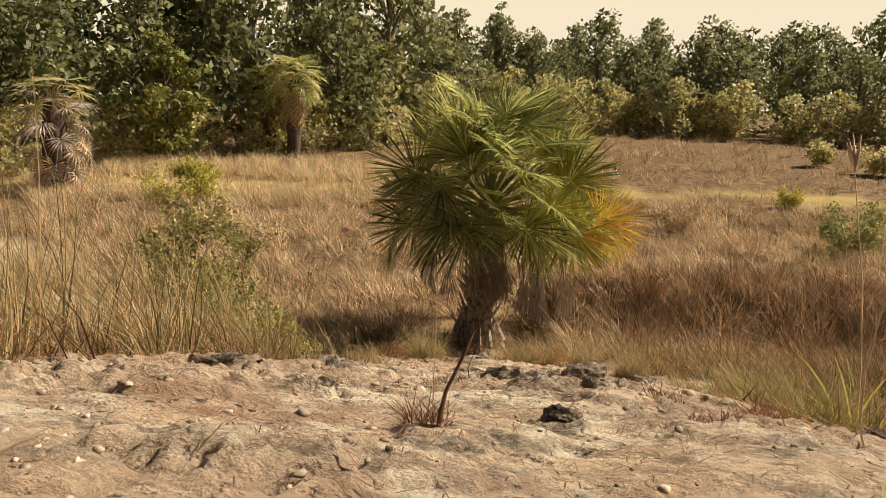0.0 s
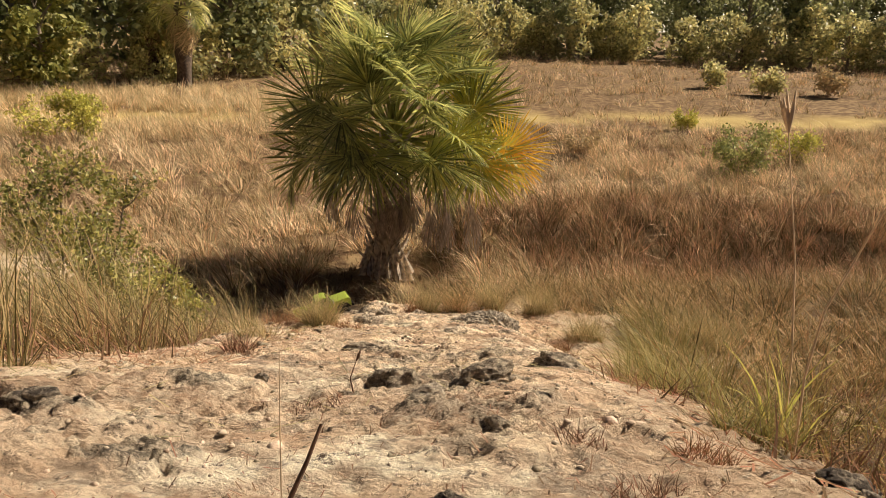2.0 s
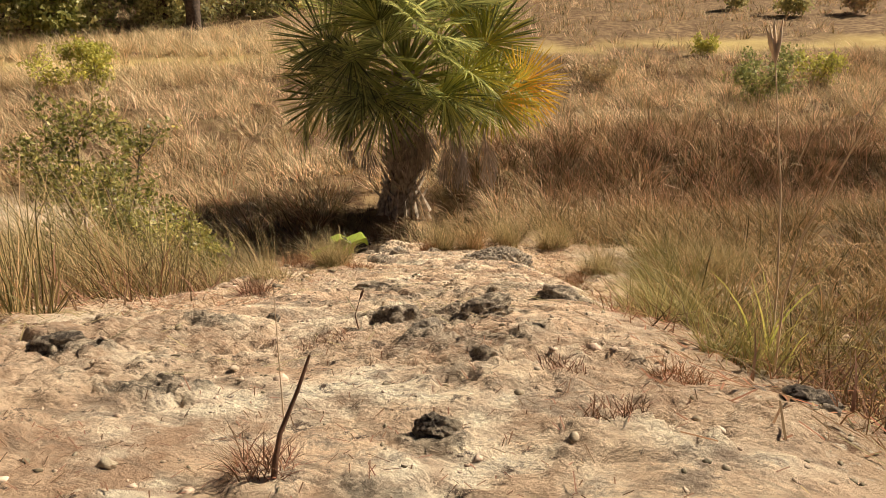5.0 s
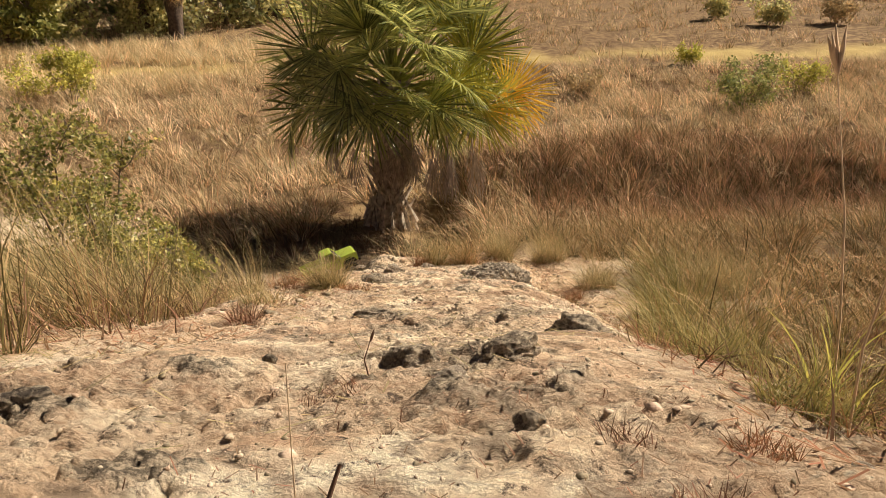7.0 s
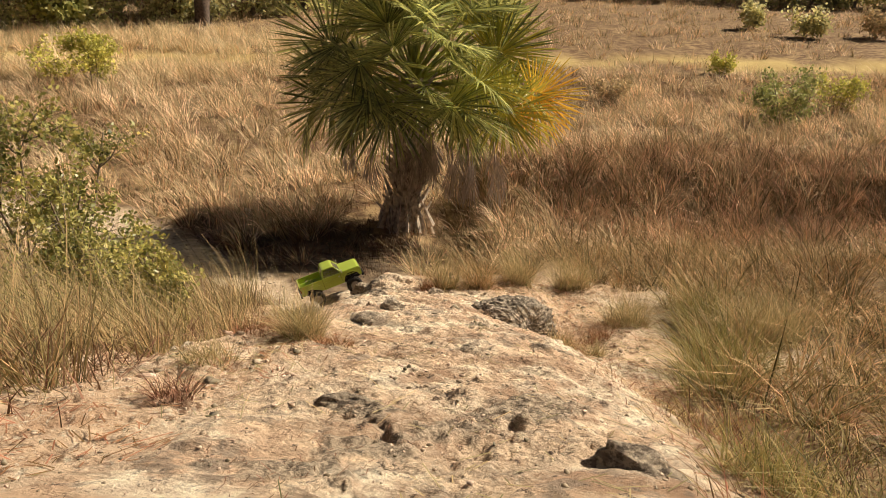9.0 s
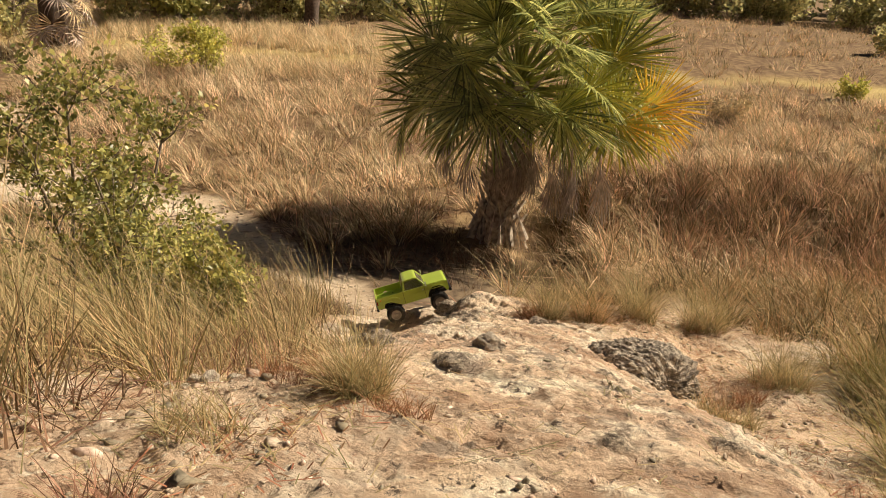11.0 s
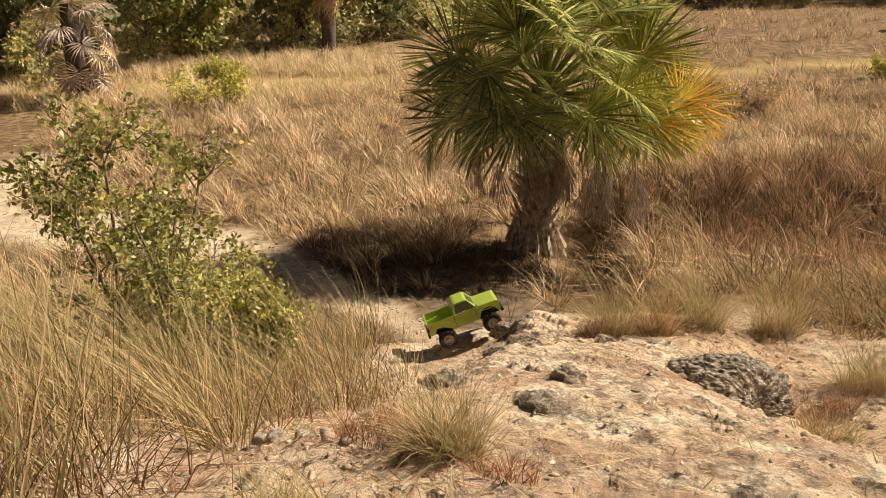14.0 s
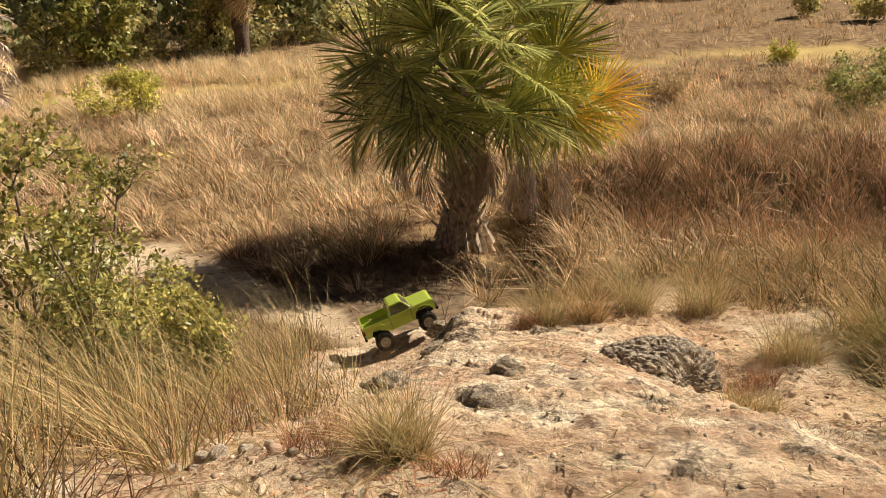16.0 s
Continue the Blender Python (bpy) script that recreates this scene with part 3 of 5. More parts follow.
tussocks("slope_grass", "tall straw coloured grass on the slope", 700, (-7, 0, 5.5, 9.8), lambda x, y: wild(x, y) * smooth(np.interp(y, (5.4, 7, 9), (-1.5, -2.2, -3.6)) + 0.3, np.interp(y, (5.4, 7, 9), (-1.5, -2.2, -3.6)) - 0.3, x), 34, 0.09, (0.2, 0.55), 0.006, M_SLOPE, 3)
tussocks("slope_grass", "tangled straw and brown tussocks below the ridge", 1150, (-0.5, 7, 4.3, 10.2), lambda x, y: right_slope(x, y) * (np.abs(x) < 0.66 * y + 0.8), 44, 0.10, (0.16, 0.44), 0.0085, M_SLOPE, 13, 0.9, 0.8, 3, (-0.25, -0.1))
tussocks("bank_grass", "tall straw tussocks beside the rock ridge", 560, (-4.2, -0.7, 0.3, 6.5), left_bank, 52, 0.06, (0.18, 0.62), 0.0036, M_BANK, 4, 0.75, 0.7, 4, (-0.5, 0.05))
# dark low blades stand in for the shade between the straw stems
field_grass("bank_grass", "dark brown thatch for the shaded gaps under the straw grass", 1700, (-4.2, -0.7, 0.3, 6.5), left_bank, 14, 0.06, (0.08, 0.30), 0.005, M_DARKG, 14, 0.9, 0.8, 2)
# blades coloured dark to add to the shade painted in the hollow
field_grass("hollow_grass", "dead grass coloured dark for the shade in the hollow", 420, (-5.2, -0.6, 8.4, 12.8), lambda x, y: wild(x, y) * smooth(1.4, 0.9, np.hypot((x + 2.5) / 2.3, (y - 10.6) / 2.2)), 18, 0.10, (0.12, 0.4), 0.010, M_DARKG, 15, 0.8, 0.7, 2)
tussocks("bank_grass", "green and straw tussocks beside the rock ridge", 190, (0.34, 2.4, 0.4, 3.4), right_bank, 56, 0.05, (0.10, 0.30), 0.0036, M_GREEN_T, 5, 0.85, 0.9, 4, (-0.3, -0.2))
# the same dark blades for the shade between the green tussocks
field_grass("bank_grass", "dark brown thatch for the shaded gaps under the green tussocks", 900, (0.36, 2.4, 0.4, 3.4), lambda x, y: right_bank(x, y), 14, 0.04, (0.04, 0.15), 0.004, M_DARKG, 17, 0.9, 0.8, 2)
field_grass("red_grass", "low rusty dead grass under the greener tufts", 800, (0.30, 2.4, 0.4, 3.6), lambda x, y: right_bank(x + 0.14, y), 14, 0.03, (0.03, 0.12), 0.0022, M_RUST, 9, 0.9, 0.9, 2)
tussocks("bank_grass", "straw and brown tussocks further down the slope", 800, (0.9, 6.0, 2.8, 7.0), lambda x, y: right_bank(x, y) * (0.3 + 0.7 * smooth(0.36, 0.5, fbm(x * 1.6, y * 1.6, 145, 3))), 34, 0.07, (0.14, 0.40), 0.0062, M_SLOPE, 8, 0.9, 0.8, 3, (-0.25, -0.2))
tussocks("long_stalks", "tall straw stems leaning over the bank", 150, (-3.4, -1.1, 1.3, 4.2), left_bank, 26, 0.07, (0.4, 0.68), 0.0030, M_BANK, 16, 0.5, 0.5, 5, (-0.4, 0.0))
field_grass("long_stalks", "long pale stems standing above the bank grass", 420, (-4.5, -0.8, 0.5, 6.5), left_bank, 3, 0.05, (0.45, 0.68), 0.0026, M_STRAW_N, 6, 0.5, 0.5, 5, (-0.5, 0.05))


# ---- palms ----
def fan_leaf(seed, petiole=1.1, blade=0.95, fingers=34, mat=M_LEAF, droop=0.25, tilt=0, arc=122):
    """Meshes of one fan leaf that grows along +x from the origin, its face up: (stalk, blade)."""
    rng = np.random.default_rng(seed)
    v, f = [], []
    spread_w = 0.46 * blade * radians(arc) / fingers
    for k in range(fingers):
        a = (k / (fingers - 1) - 0.5) * 2 * radians(arc) + rng.normal(0, 0.03)
        ln = blade * (1 - 0.28 * abs(a / radians(arc)) ** 2) * rng.uniform(0.86, 1.06)
        start = 0.05 + 0.22 * (1 - abs(a) / radians(arc))
        d, s = Vector((math.cos(a), math.sin(a), 0)), Vector((-math.sin(a), math.cos(a), 0))
        o = Vector((petiole + start * 0.6, 0, 0))
        fall = droop * rng.uniform(0.5, 1.5)
        lift = 0.30 * abs(math.sin(a)) ** 2 + rng.normal(0, 0.05)
        base = len(v)
        for q, w in ((0.06, 0.008), (0.46, 0.66 * spread_w), (0.74, 0.013), (1.0, 0.001)):
            r = ln * q
            z = lift * r * 0.5 - fall * ln * q ** 3 * 0.8 - 0.10 * math.cos(a) * r
            c = o + d * (r * (1 - 0.12 * q * fall)) + Vector((0, 0, z))
            w *= blade / 0.95
            v += [c - s * w, c + Vector((0, 0, -w * 0.7)), c + s * w]
        for q in range(3):
            b = base + 3 * q
            f += [(b, b + 1, b + 4, b + 3), (b + 1, b + 2, b + 5, b + 4)]
    turn, hub = Matrix.Rotation(radians(tilt), 3, "Y"), Vector((petiole, 0, 0))
    blade_me = mesh_of("blade", [tuple(turn @ (p - hub) + hub) for p in v], f, mat)
    sv, sf = [], []
    for k in range(6):
        q = k / 5
        z = -0.02 * petiole * (q * 2) ** 2
        w = 0.030 * (1 - 0.55 * q)
        sv += [(petiole * q * 1.15, -w, z), (petiole * q * 1.15, 0, z - w), (petiole * q * 1.15, w, z), (petiole * q * 1.15, 0, z + w * 0.4)]
        if k:
            b = 4 * (k - 1)
            sf += [(b + j, b + (j + 1) % 4, b + 4 + (j + 1) % 4, b + 4 + j) for j in range(4)]
    return mesh_of("stalk", sv, sf, mat, True), blade_me


def grow(origin, az, el, roll=0.0):
    """A pose whose +x points out along azimuth az and elevation el (degrees)."""
    return Matrix.Translation(origin) @ Matrix.Rotation(radians(az), 4, "Z") @ Matrix.Rotation(radians(-el), 4, "Y") @ Matrix.Rotation(radians(roll), 4, "X")


def stem(points, radii, sides=10, rough=0.0, seed=0):
    """Verts and faces of a tapered tube through points."""
    rng = np.random.default_rng(seed)
    v, f = [], []
    pts = [Vector(p) for p in points]
    for k, p in enumerate(pts):
        d = (pts[min(k + 1, len(pts) - 1)] - pts[max(k - 1, 0)]).normalized()
        a = d.orthogonal().normalized() if k == 0 else (a - d * a.dot(d)).normalized()
        b = d.cross(a)
        for j in range(sides):
            t = 2 * math.pi * j / sides
            r = radii[k] * (1 + rough * rng.normal())
            v.append(tuple(p + (a * math.cos(t) + b * math.sin(t)) * r))
        if k:
            o = sides * (k - 1)
            f += [(o + j, o + (j + 1) % sides, o + sides + (j + 1) % sides, o + sides + j) for j in range(sides)]
    return v, f


def make_palm(at):
    rng = np.random.default_rng(12)
    palm = tagged(new("palm_tree"), "cabbage palm with green fans, one orange fan and dead skirt", "palm tree")
    palm.location = at
    top = Vector((0.16, 0.05, 2.6))
    pts = [(0, 0, -0.25), (0.0, 0, 0.15), (0.06, 0, 0.7), (0.10, 0.02, 1.4), (0.13, 0.04, 2.0), tuple(top)]
    part("trunk", mesh_of("trunk", *stem(pts, (0.42, 0.31, 0.22, 0.20, 0.20, 0.18), 16, 0.08, 3), M_BARK, True), None, palm)
    # old leaf bases crossed over the trunk
    bm = bmesh.new()
    bmesh.ops.create_cone(bm, cap_ends=True, segments=5, radius1=0.062, radius2=0.014, depth=0.62)
    for v in bm.verts:
        v.co.y *= 0.45
    boot_me = bpy.data.meshes.new("leaf_base")
    bm.to_mesh(boot_me)
    bm.free()
    boot_me.materials.append(M_BARK)
    for k in range(90):
        h = 0.08 + 2.3 * (k / 90)
        a = k * 2.4
        q = np.interp(h, [p[2] for p in pts], [p[0] for p in pts])
        r = float(np.interp(h, (0, 0.7, 2.4), (0.33, 0.25, 0.24)))
        sgn = 1 if k % 2 else -1
        m = Matrix.Translation((q + r * math.cos(a), r * math.sin(a), h + 0.12)) @ Matrix.Rotation(a, 4, "Z") @ Matrix.Rotation(radians(34 + 12 * math.sin(k * 1.7)), 4, "Y") @ Matrix.Rotation(radians(24 * sgn), 4, "X")
        part("leaf_base", boot_me, None, palm, place=m)
    for k in range(18):
        a = 2 * math.pi * k / 18
        h = 0.16 + 0.10 * (k % 3)
        part("leaf_base", boot_me, None, palm, place=Matrix.Translation((0.02 + 0.38 * math.cos(a), 0.38 * math.sin(a), h)) @ Matrix.Rotation(a, 4, "Z") @ Matrix.Rotation(radians(-18 - 6 * (k % 2)), 4, "Y"))
    kinds = [fan_leaf(100 + k, (1.30, 1.15, 0.85, 1.40, 1.0, 1.25, 0.7, 1.35)[k], 0.92, 54, M_LEAF, 0.05 + 0.06 * (k % 4), (14, 48, 30, 58, 10, 40, 64, 24)[k]) for k in range(8)]
    gold = (kinds[0][0], fan_leaf(140, 1.45, 0.80, 46, M_LEAF_Y, 0.12, 10)[1])
    half = (kinds[0][0], fan_leaf(141, 1.35, 0.92, 42, M_LEAF_H, 0.08, 12)[1])
    flat = fan_leaf(142, 1.35, 0.95, 54, M_LEAF, 0.06, 4)
    dead = [fan_leaf(150 + k, 0.30, 0.75, 26, M_DEAD, 0.15, 0, 26) for k in range(3)]

    def leaf(kind, az, el, z, label="", size=1.0, roll=0.0, out=0.0):
        ob = new("leaf", kind[1])
        ob.parent = palm
        ob.matrix_basis = grow(top + Vector((out * math.cos(radians(az)), out * math.sin(radians(az)), z)), az, el, roll) @ Matrix.Diagonal((size, size, size, 1))
        if label:
            ob["label"] = label
        st = new("stalk", kind[0])
        st.parent = ob

    n = 54
    for k in range(n):
        q = (k + 0.5) / n
        el = 88 - 90 * q ** 0.9 + rng.normal(0, 6)
        az = k * 137.5 + rng.normal(0, 8)
        leaf(kinds[k % 8], az, el, 0.10 - 0.40 * q, size=rng.uniform(0.92, 1.15), roll=rng.normal(0, 45 - 25 * q))
    # fans at the sides of the crown that stand on edge
    for az, el, roll in ((178, 22, 80), (186, 2, -75), (168, 44, 70), (195, -14, 70), (8, 34, -75), (-4, 20, 80), (14, 52, 70), (150, 62, 65), (30, 66, -70), (-12, -14, 78), (-60, -8, 30), (-115, -6, -30)):
        leaf(flat, az, el, -0.05, size=rng.uniform(0.92, 1.05), roll=roll)
    leaf(gold, -16, -4, -0.05, "orange and yellow dying fan", 1.0, 80, 0.5)
    leaf(gold, -4, -14, -0.05, "orange and yellow dying fan", 0.95, 70, 0.6)
    leaf(half, -26, -12, -0.1, "yellowing fan", 1.0, 70, 0.25)
    leaf(half, -8, 20, -0.1, "yellowing fan", 1.0, 75)
    leaf(half, 4, 40, -0.1, "yellowing fan", 1.0, 70)
    leaf(half, -40, 6, -0.1, "yellowing fan", 0.95, 40)
    for az, el in ((-75, 4), (-105, 2), (-40, -8), (-140, -6), (-20, -20), (200, -16), (20, -18), (160, -18), (-34, -18), (-152, -14)):
        leaf(kinds[2], az, el, -0.25, "older drooping fan", rng.uniform(0.9, 1.05), rng.normal(0, 25))
    # the skirt of dead fans that hang against the trunk, and those that swing free of it
    for k in range(26):
        leaf(dead[k % 3], k * 137.5 + rng.normal(0, 8), -80 - 8 * rng.random(), -0.65 - 0.45 * rng.random(), "hanging grey dead fan", rng.uniform(0.6, 0.9), rng.normal(0, 40), 0.25)
    for az, out, z in ((-32, 0.85, -0.80), (-24, 1.05, -0.84), (-40, 1.2, -0.84), (-18, 1.35, -0.86), (-60, 0.7, -0.8), (-28, 1.5, -0.9), (206, 0.95, -0.6), (214, 1.1, -0.62), (226, 0.85, -0.7), (-50, 1.0, -0.86), (-36, 1.1, -0.95), (-46, 0.85, -0.95), (-80, 0.5, -0.9), (-110, 0.45, -0.9)):
        leaf(dead[(k + int(az)) % 3], az, -82 + 6 * rng.random(), z, "hanging grey dead fan", rng.uniform(0.8, 1.05), rng.normal(0, 40), out)
    return palm


M_LEAF_H = material("palm_leaf_half", (0.62, 0.55, 0.08), 0.4, 0.3, 2, 0, second=(0.34, 0.36, 0.06), per_island=0.3, translucent=0.5, spec=0.6, back=1.5)
make_palm((-0.9, 12.95, float(height(-0.9, 12.95)) - 0.02))


# ---- trees of the wood's edge ----
def leaf_cloud(centres, radii, count, size, rng, flat=0.75):
    """Small leaf quads spread through the shells of clumps."""
    which = rng.choice(len(centres), count, p=np.asarray(radii) ** 2 / np.sum(np.asarray(radii) ** 2))
    d = rng.normal(0, 1, (count, 3))
    d /= np.linalg.norm(d, axis=1)[:, None]
    r = np.asarray(radii)[which] * rng.uniform(0.45, 1.08, count) ** 0.6
    p = np.asarray(centres)[which] + d * r[:, None] * (1, 1, flat)
    a = rng.normal(0, 1, (count, 3))
    a /= np.linalg.norm(a, axis=1)[:, None]
    b = np.cross(a, d + 0.6 * rng.normal(0, 1, (count, 3)))
    b /= np.linalg.norm(b, axis=1)[:, None] + 1e-9
    s = size * rng.uniform(0.6, 1.4, count)[:, None]
    a, b = a * s, b * s * 0.55
    v = np.stack([p - a, p - b, p + a, p + b], 1).reshape(-1, 3)
    return v, np.arange(count * 4).reshape(-1, 4)


def make_tree(name, label, cat, tall, spread_r, clumps, leaves, size, mat, seed, base=0.25, bare=0.35, lean=0.0):
    rng = np.random.default_rng(seed)
    tree = tagged(new(name), label, cat, "wood's edge")
    pts = [(0, 0, -0.3), (0.02 * tall, 0, tall * 0.3), (lean * tall * 0.5, 0.02 * tall, tall * 0.62), (lean * tall, 0.01 * tall, tall * 0.93)]
    w = 0.018 * tall + 0.03
    v, f = stem(pts, (w * 1.5, w, w * 0.65, w * 0.15), 8)
    cs, rs = [], []
    for k in range(clumps):
        q = (k + 0.5) / clumps
        h = tall * (bare + (1 - bare) * q)
        rad = spread_r * math.sin(math.pi * min(1, 0.18 + 0.8 * q)) ** 0.7
        a = k * 2.4 + rng.normal(0, 0.5)
        d = rad * rng.uniform(0.3, 0.85)
        c = (d * math.cos(a) + lean * h, d * math.sin(a), h + rng.normal(0, 0.03 * tall))
        cs.append(c)
        rs.append(spread_r * rng.uniform(0.26, 0.46) * (1.1 - 0.35 * q))
        v2, f2 = stem([(lean * h * 0.8, 0, h * 0.72), (c[0] * 0.5, c[1] * 0.5, h * 0.88), c], (w * 0.45, w * 0.3, w * 0.1), 5)
        f += [tuple(i + len(v) for i in q4) for q4 in f2]
        v += v2
    part("trunk", mesh_of("trunk", v, f, M_TRUNK, True), None, tree)
    part("crown", mesh_of("crown", *leaf_cloud(cs, rs, leaves, size, rng), mat), None, tree)
    return tree


def make_dead_palm(at):
    rng = np.random.default_rng(77)
    palm = tagged(new("dead_palm"), "stumpy palm with a shaggy trunk and brown dead fans", "palm tree")
    palm.location = at
    part("trunk", mesh_of("trunk", *stem([(0, 0, -0.3), (0, 0, 0.8), (0.05, 0, 1.6), (0.1, 0, 2.4), (0.1, 0, 3.4)], (0.5, 0.45, 0.5, 0.45, 0.3), 11, 0.2, 5), M_BARK_D, True), None, palm)
    dead = [fan_leaf(600 + k, 0.9, 0.9, 18, (M_DEAD, M_DEAD_L)[k % 2], 0.5, 30) for k in range(3)]
    live = fan_leaf(610, 1.0, 0.9, 20, M_TREE_L, 0.3, 40)
    for k in range(34):
        part("leaf", dead[k % 3][1], None, palm, "brown dead fan", grow((0.1, 0, 1.2 + 2.0 * k / 34), k * 137.5, -40 + 80 * k / 34 + rng.normal(0, 15), rng.normal(0, 30)))
    for k in range(12):
        part("leaf", live[1], None, palm, place=grow((0.1, 0, 3.4), k * 30, 55 - 5 * (k % 5) * 3, rng.normal(0, 25)))
    return palm


def make_far_palm(seed):
    rng = np.random.default_rng(seed)
    palm = tagged(new("palm_tree"), "distant cabbage palm with a brown skirt", "palm tree", "wood's edge")
    part("trunk", mesh_of("trunk", *stem([(0, 0, -0.3), (0, 0, 0.8), (0.03, 0, 1.6), (0.05, 0, 2.4), (0.08, 0, 3.2), (0.1, 0, 4.2)], (0.40, 0.34, 0.36, 0.32, 0.36, 0.26), 9, 0.16, seed), M_BARK_D, True), None, palm)
    kinds = [fan_leaf(200 + seed + k, 1.0, 1.0, 20, M_TREE_L if k else M_LEAF, 0.25, 40) for k in range(2)]
    dead = fan_leaf(210 + seed, 0.8, 0.9, 16, M_DEAD_L, 1.0)
    for k in range(38):
        q = (k + 0.5) / 38
        ob = part("leaf", kinds[k % 2][1], None, palm, place=grow((0.1, 0, 4.2 - 0.3 * q), k * 137.5, 80 - 110 * q, rng.normal(0, 25)))
    for k in range(20):
        part("leaf", dead[1], None, palm, "hanging straw coloured dead fan", grow((0.1, 0, 3.9 - 0.05 * k), k * 137.5, -52 - k, rng.normal(0, 25)))
    return palm


M_BUSH_O = material("olive_leaf", (0.30, 0.30, 0.08), 0.6, 0.3, 0.8, 0, per_island=0.35, translucent=0.3)
M_DEAD_L = material("palm_dead_pale", (0.60, 0.47, 0.27), 0.9, 0.35, 5, 0, per_island=0.3, translucent=0.2)


def seat(x, y, s=1.0, turn=0.0):
    return Matrix.Translation((x, y, float(height(x, y)))) @ Matrix.Rotation(radians(turn), 4, "Z") @ Matrix.Diagonal((s, s, s, 1))


def polar(az, d):
    """A place at azimuth az (degrees to the right of +y) and d metres from the start."""
    return d * math.sin(radians(az)), d * math.cos(radians(az))


OAKS = [make_tree("oak_tree", "broad dark green oak at the wood's edge", "tree", 8.5, 3.6, 30, 2700, 0.205, M_TREE, 300 + k, bare=0.18) for k in range(3)]
PINES = [make_tree("pine_tree", "tall dark pine behind the wood's edge", "tree", 11.5, 2.6, 26, 2100, 0.215, M_TREE, 320 + k, bare=0.3, lean=0.02 * (k - 1)) for k in range(3)]
BRUSH = [make_tree("wild_bush", "rounded light green bush at the field's edge", "bush", 4.2, 2.5, 20, 2200, 0.15, M_TREE_L, 340 + k, bare=0.06) for k in range(3)]
PALMS = [make_far_palm(360), make_far_palm(364)]
rt = np.random.default_rng(99)


def plant(kinds, az, d, s, turn=None):
    k = kinds[int(rt.integers(len(kinds)))]
    x, y = polar(az, d)
    m = seat(x, y, 1, rt.uniform(0, 360) if turn is None else turn)
    ob = copy_thing(k, m)
    ob.scale = (s, s, s * float(rt.uniform(0.92, 1.1)))
    return ob


def stand(kinds, x, y, s, turn=None):
    k = kinds[int(rt.integers(len(kinds)))]
    ob = copy_thing(k, seat(x, y, 1, rt.uniform(0, 360) if turn is None else turn))
    ob.scale = (s, s, s * float(rt.uniform(0.92, 1.1)))
    return ob


# the edge of the wood runs from the near left, back behind the palm and on to the right
EDGE = ((-42, 20), (-32, 24), (-23, 28), (-19.7, 33), (-13, 38.5), (-8, 45), (-2, 54), (7, 61), (14, 59), (21, 54), (30, 52), (40, 48))
ex, ey = [p[0] for p in EDGE], [p[1] for p in EDGE]
for x in np.arange(-41, 40, 2.6):
    y = float(np.interp(x, ex, ey))
    if x > -13:
        stand(BRUSH, x + rt.normal(0, 0.5), y + 0.5 + rt.uniform(0, 1.5), rt.uniform(0.75, 1.05))
    else:
        stand(BRUSH, x + rt.normal(0, 0.5), y + 0.8 + rt.uniform(0, 1.0), rt.uniform(0.55, 0.95))
for x in np.arange(-44, 44, 3.4):
    y = float(np.interp(x, ex, ey))
    stand(OAKS, x + rt.normal(0, 0.7), y + rt.uniform(4, 8), rt.uniform(0.65, 0.95) * (1.4 if x < -10 else 1.0))
for x in np.arange(-50, 48, 3.3):
    y = float(np.interp(x, ex, ey))
    stand(PINES, x + rt.normal(0, 0.9), y + rt.uniform(11, 20), rt.uniform(0.6, 0.95) * (1.55 if x < -10 else 1.0))
for x in np.arange(-60, 56, 4.6):
    y = float(np.interp(x, ex, ey))
    stand(OAKS, x + rt.normal(0, 0.9), y + rt.uniform(20, 28), rt.uniform(0.9, 1.25))
for x, y, s in ((-12.6, 37.6, 1.0), (-14.6, 39.5, 0.9), (-26, 27, 0.95), (-9.8, 47, 1.15)):
    stand(PALMS, x, y, s)
make_dead_palm((-18.4, 26.3, float(height(-18.4, 26.3))))
LIME = make_tree("wild_tree", "bright olive green young tree at the wood's edge", "tree", 5.6, 2.0, 18, 3600, 0.15, M_BUSH_O, 380, bare=0.1)
LIME.matrix_basis = seat(-18.0, 34.5)
for k in (*OAKS, *PINES, *BRUSH, *PALMS):
    for o in (*k.children_recursive, k):
        bpy.data.objects.remove(o)


# ---- the toy pickup ----
M_GREEN = material("green_paint", (0.42, 0.52, 0.07), 0.32, 0.06, 6, 0.03, 90, spec=0.5, coat=0.4)
M_BLACK = material("black_plastic", (0.015, 0.015, 0.016), 0.55, 0.3, 30, 0.1, 120)
M_TYRE = material("tyre_rubber", (0.022, 0.021, 0.020), 0.9, 0.3, 25, 0.2, 150, second=(0.10, 0.085, 0.065))
M_RIM = material("bead_rim", (0.42, 0.38, 0.32), 0.5, 0.2, 30, 0.1, 150, metal=0.3)
M_WHITE = material("white_decal", (0.72, 0.72, 0.72), 0.4, 0.08, 30, 0)
M_RED = material("red_lens", (0.28, 0.015, 0.012), 0.25, 0.15, 40, 0)
M_AMBER = material("amber_lens", (0.70, 0.22, 0.02), 0.3, 0.1, 40, 0)
M_STEEL = material("shiny_steel", (0.55, 0.55, 0.56), 0.3, 0.1, 40, 0, metal=0.9)


def glass_material():
    m = bpy.data.materials.new("clear_window")
    m.use_nodes = True
    n, l = m.node_tree.nodes, m.node_tree.links
    b = n["Principled BSDF"]
    b.inputs["Base Color"].default_value = (0.80, 0.72, 0.62, 1)
    b.inputs["Roughness"].default_value = 0.12
    b.inputs["Transmission Weight"].default_value = 0.9
    b.inputs["IOR"].default_value = 1.1
    return m


M_GLASS = glass_material()


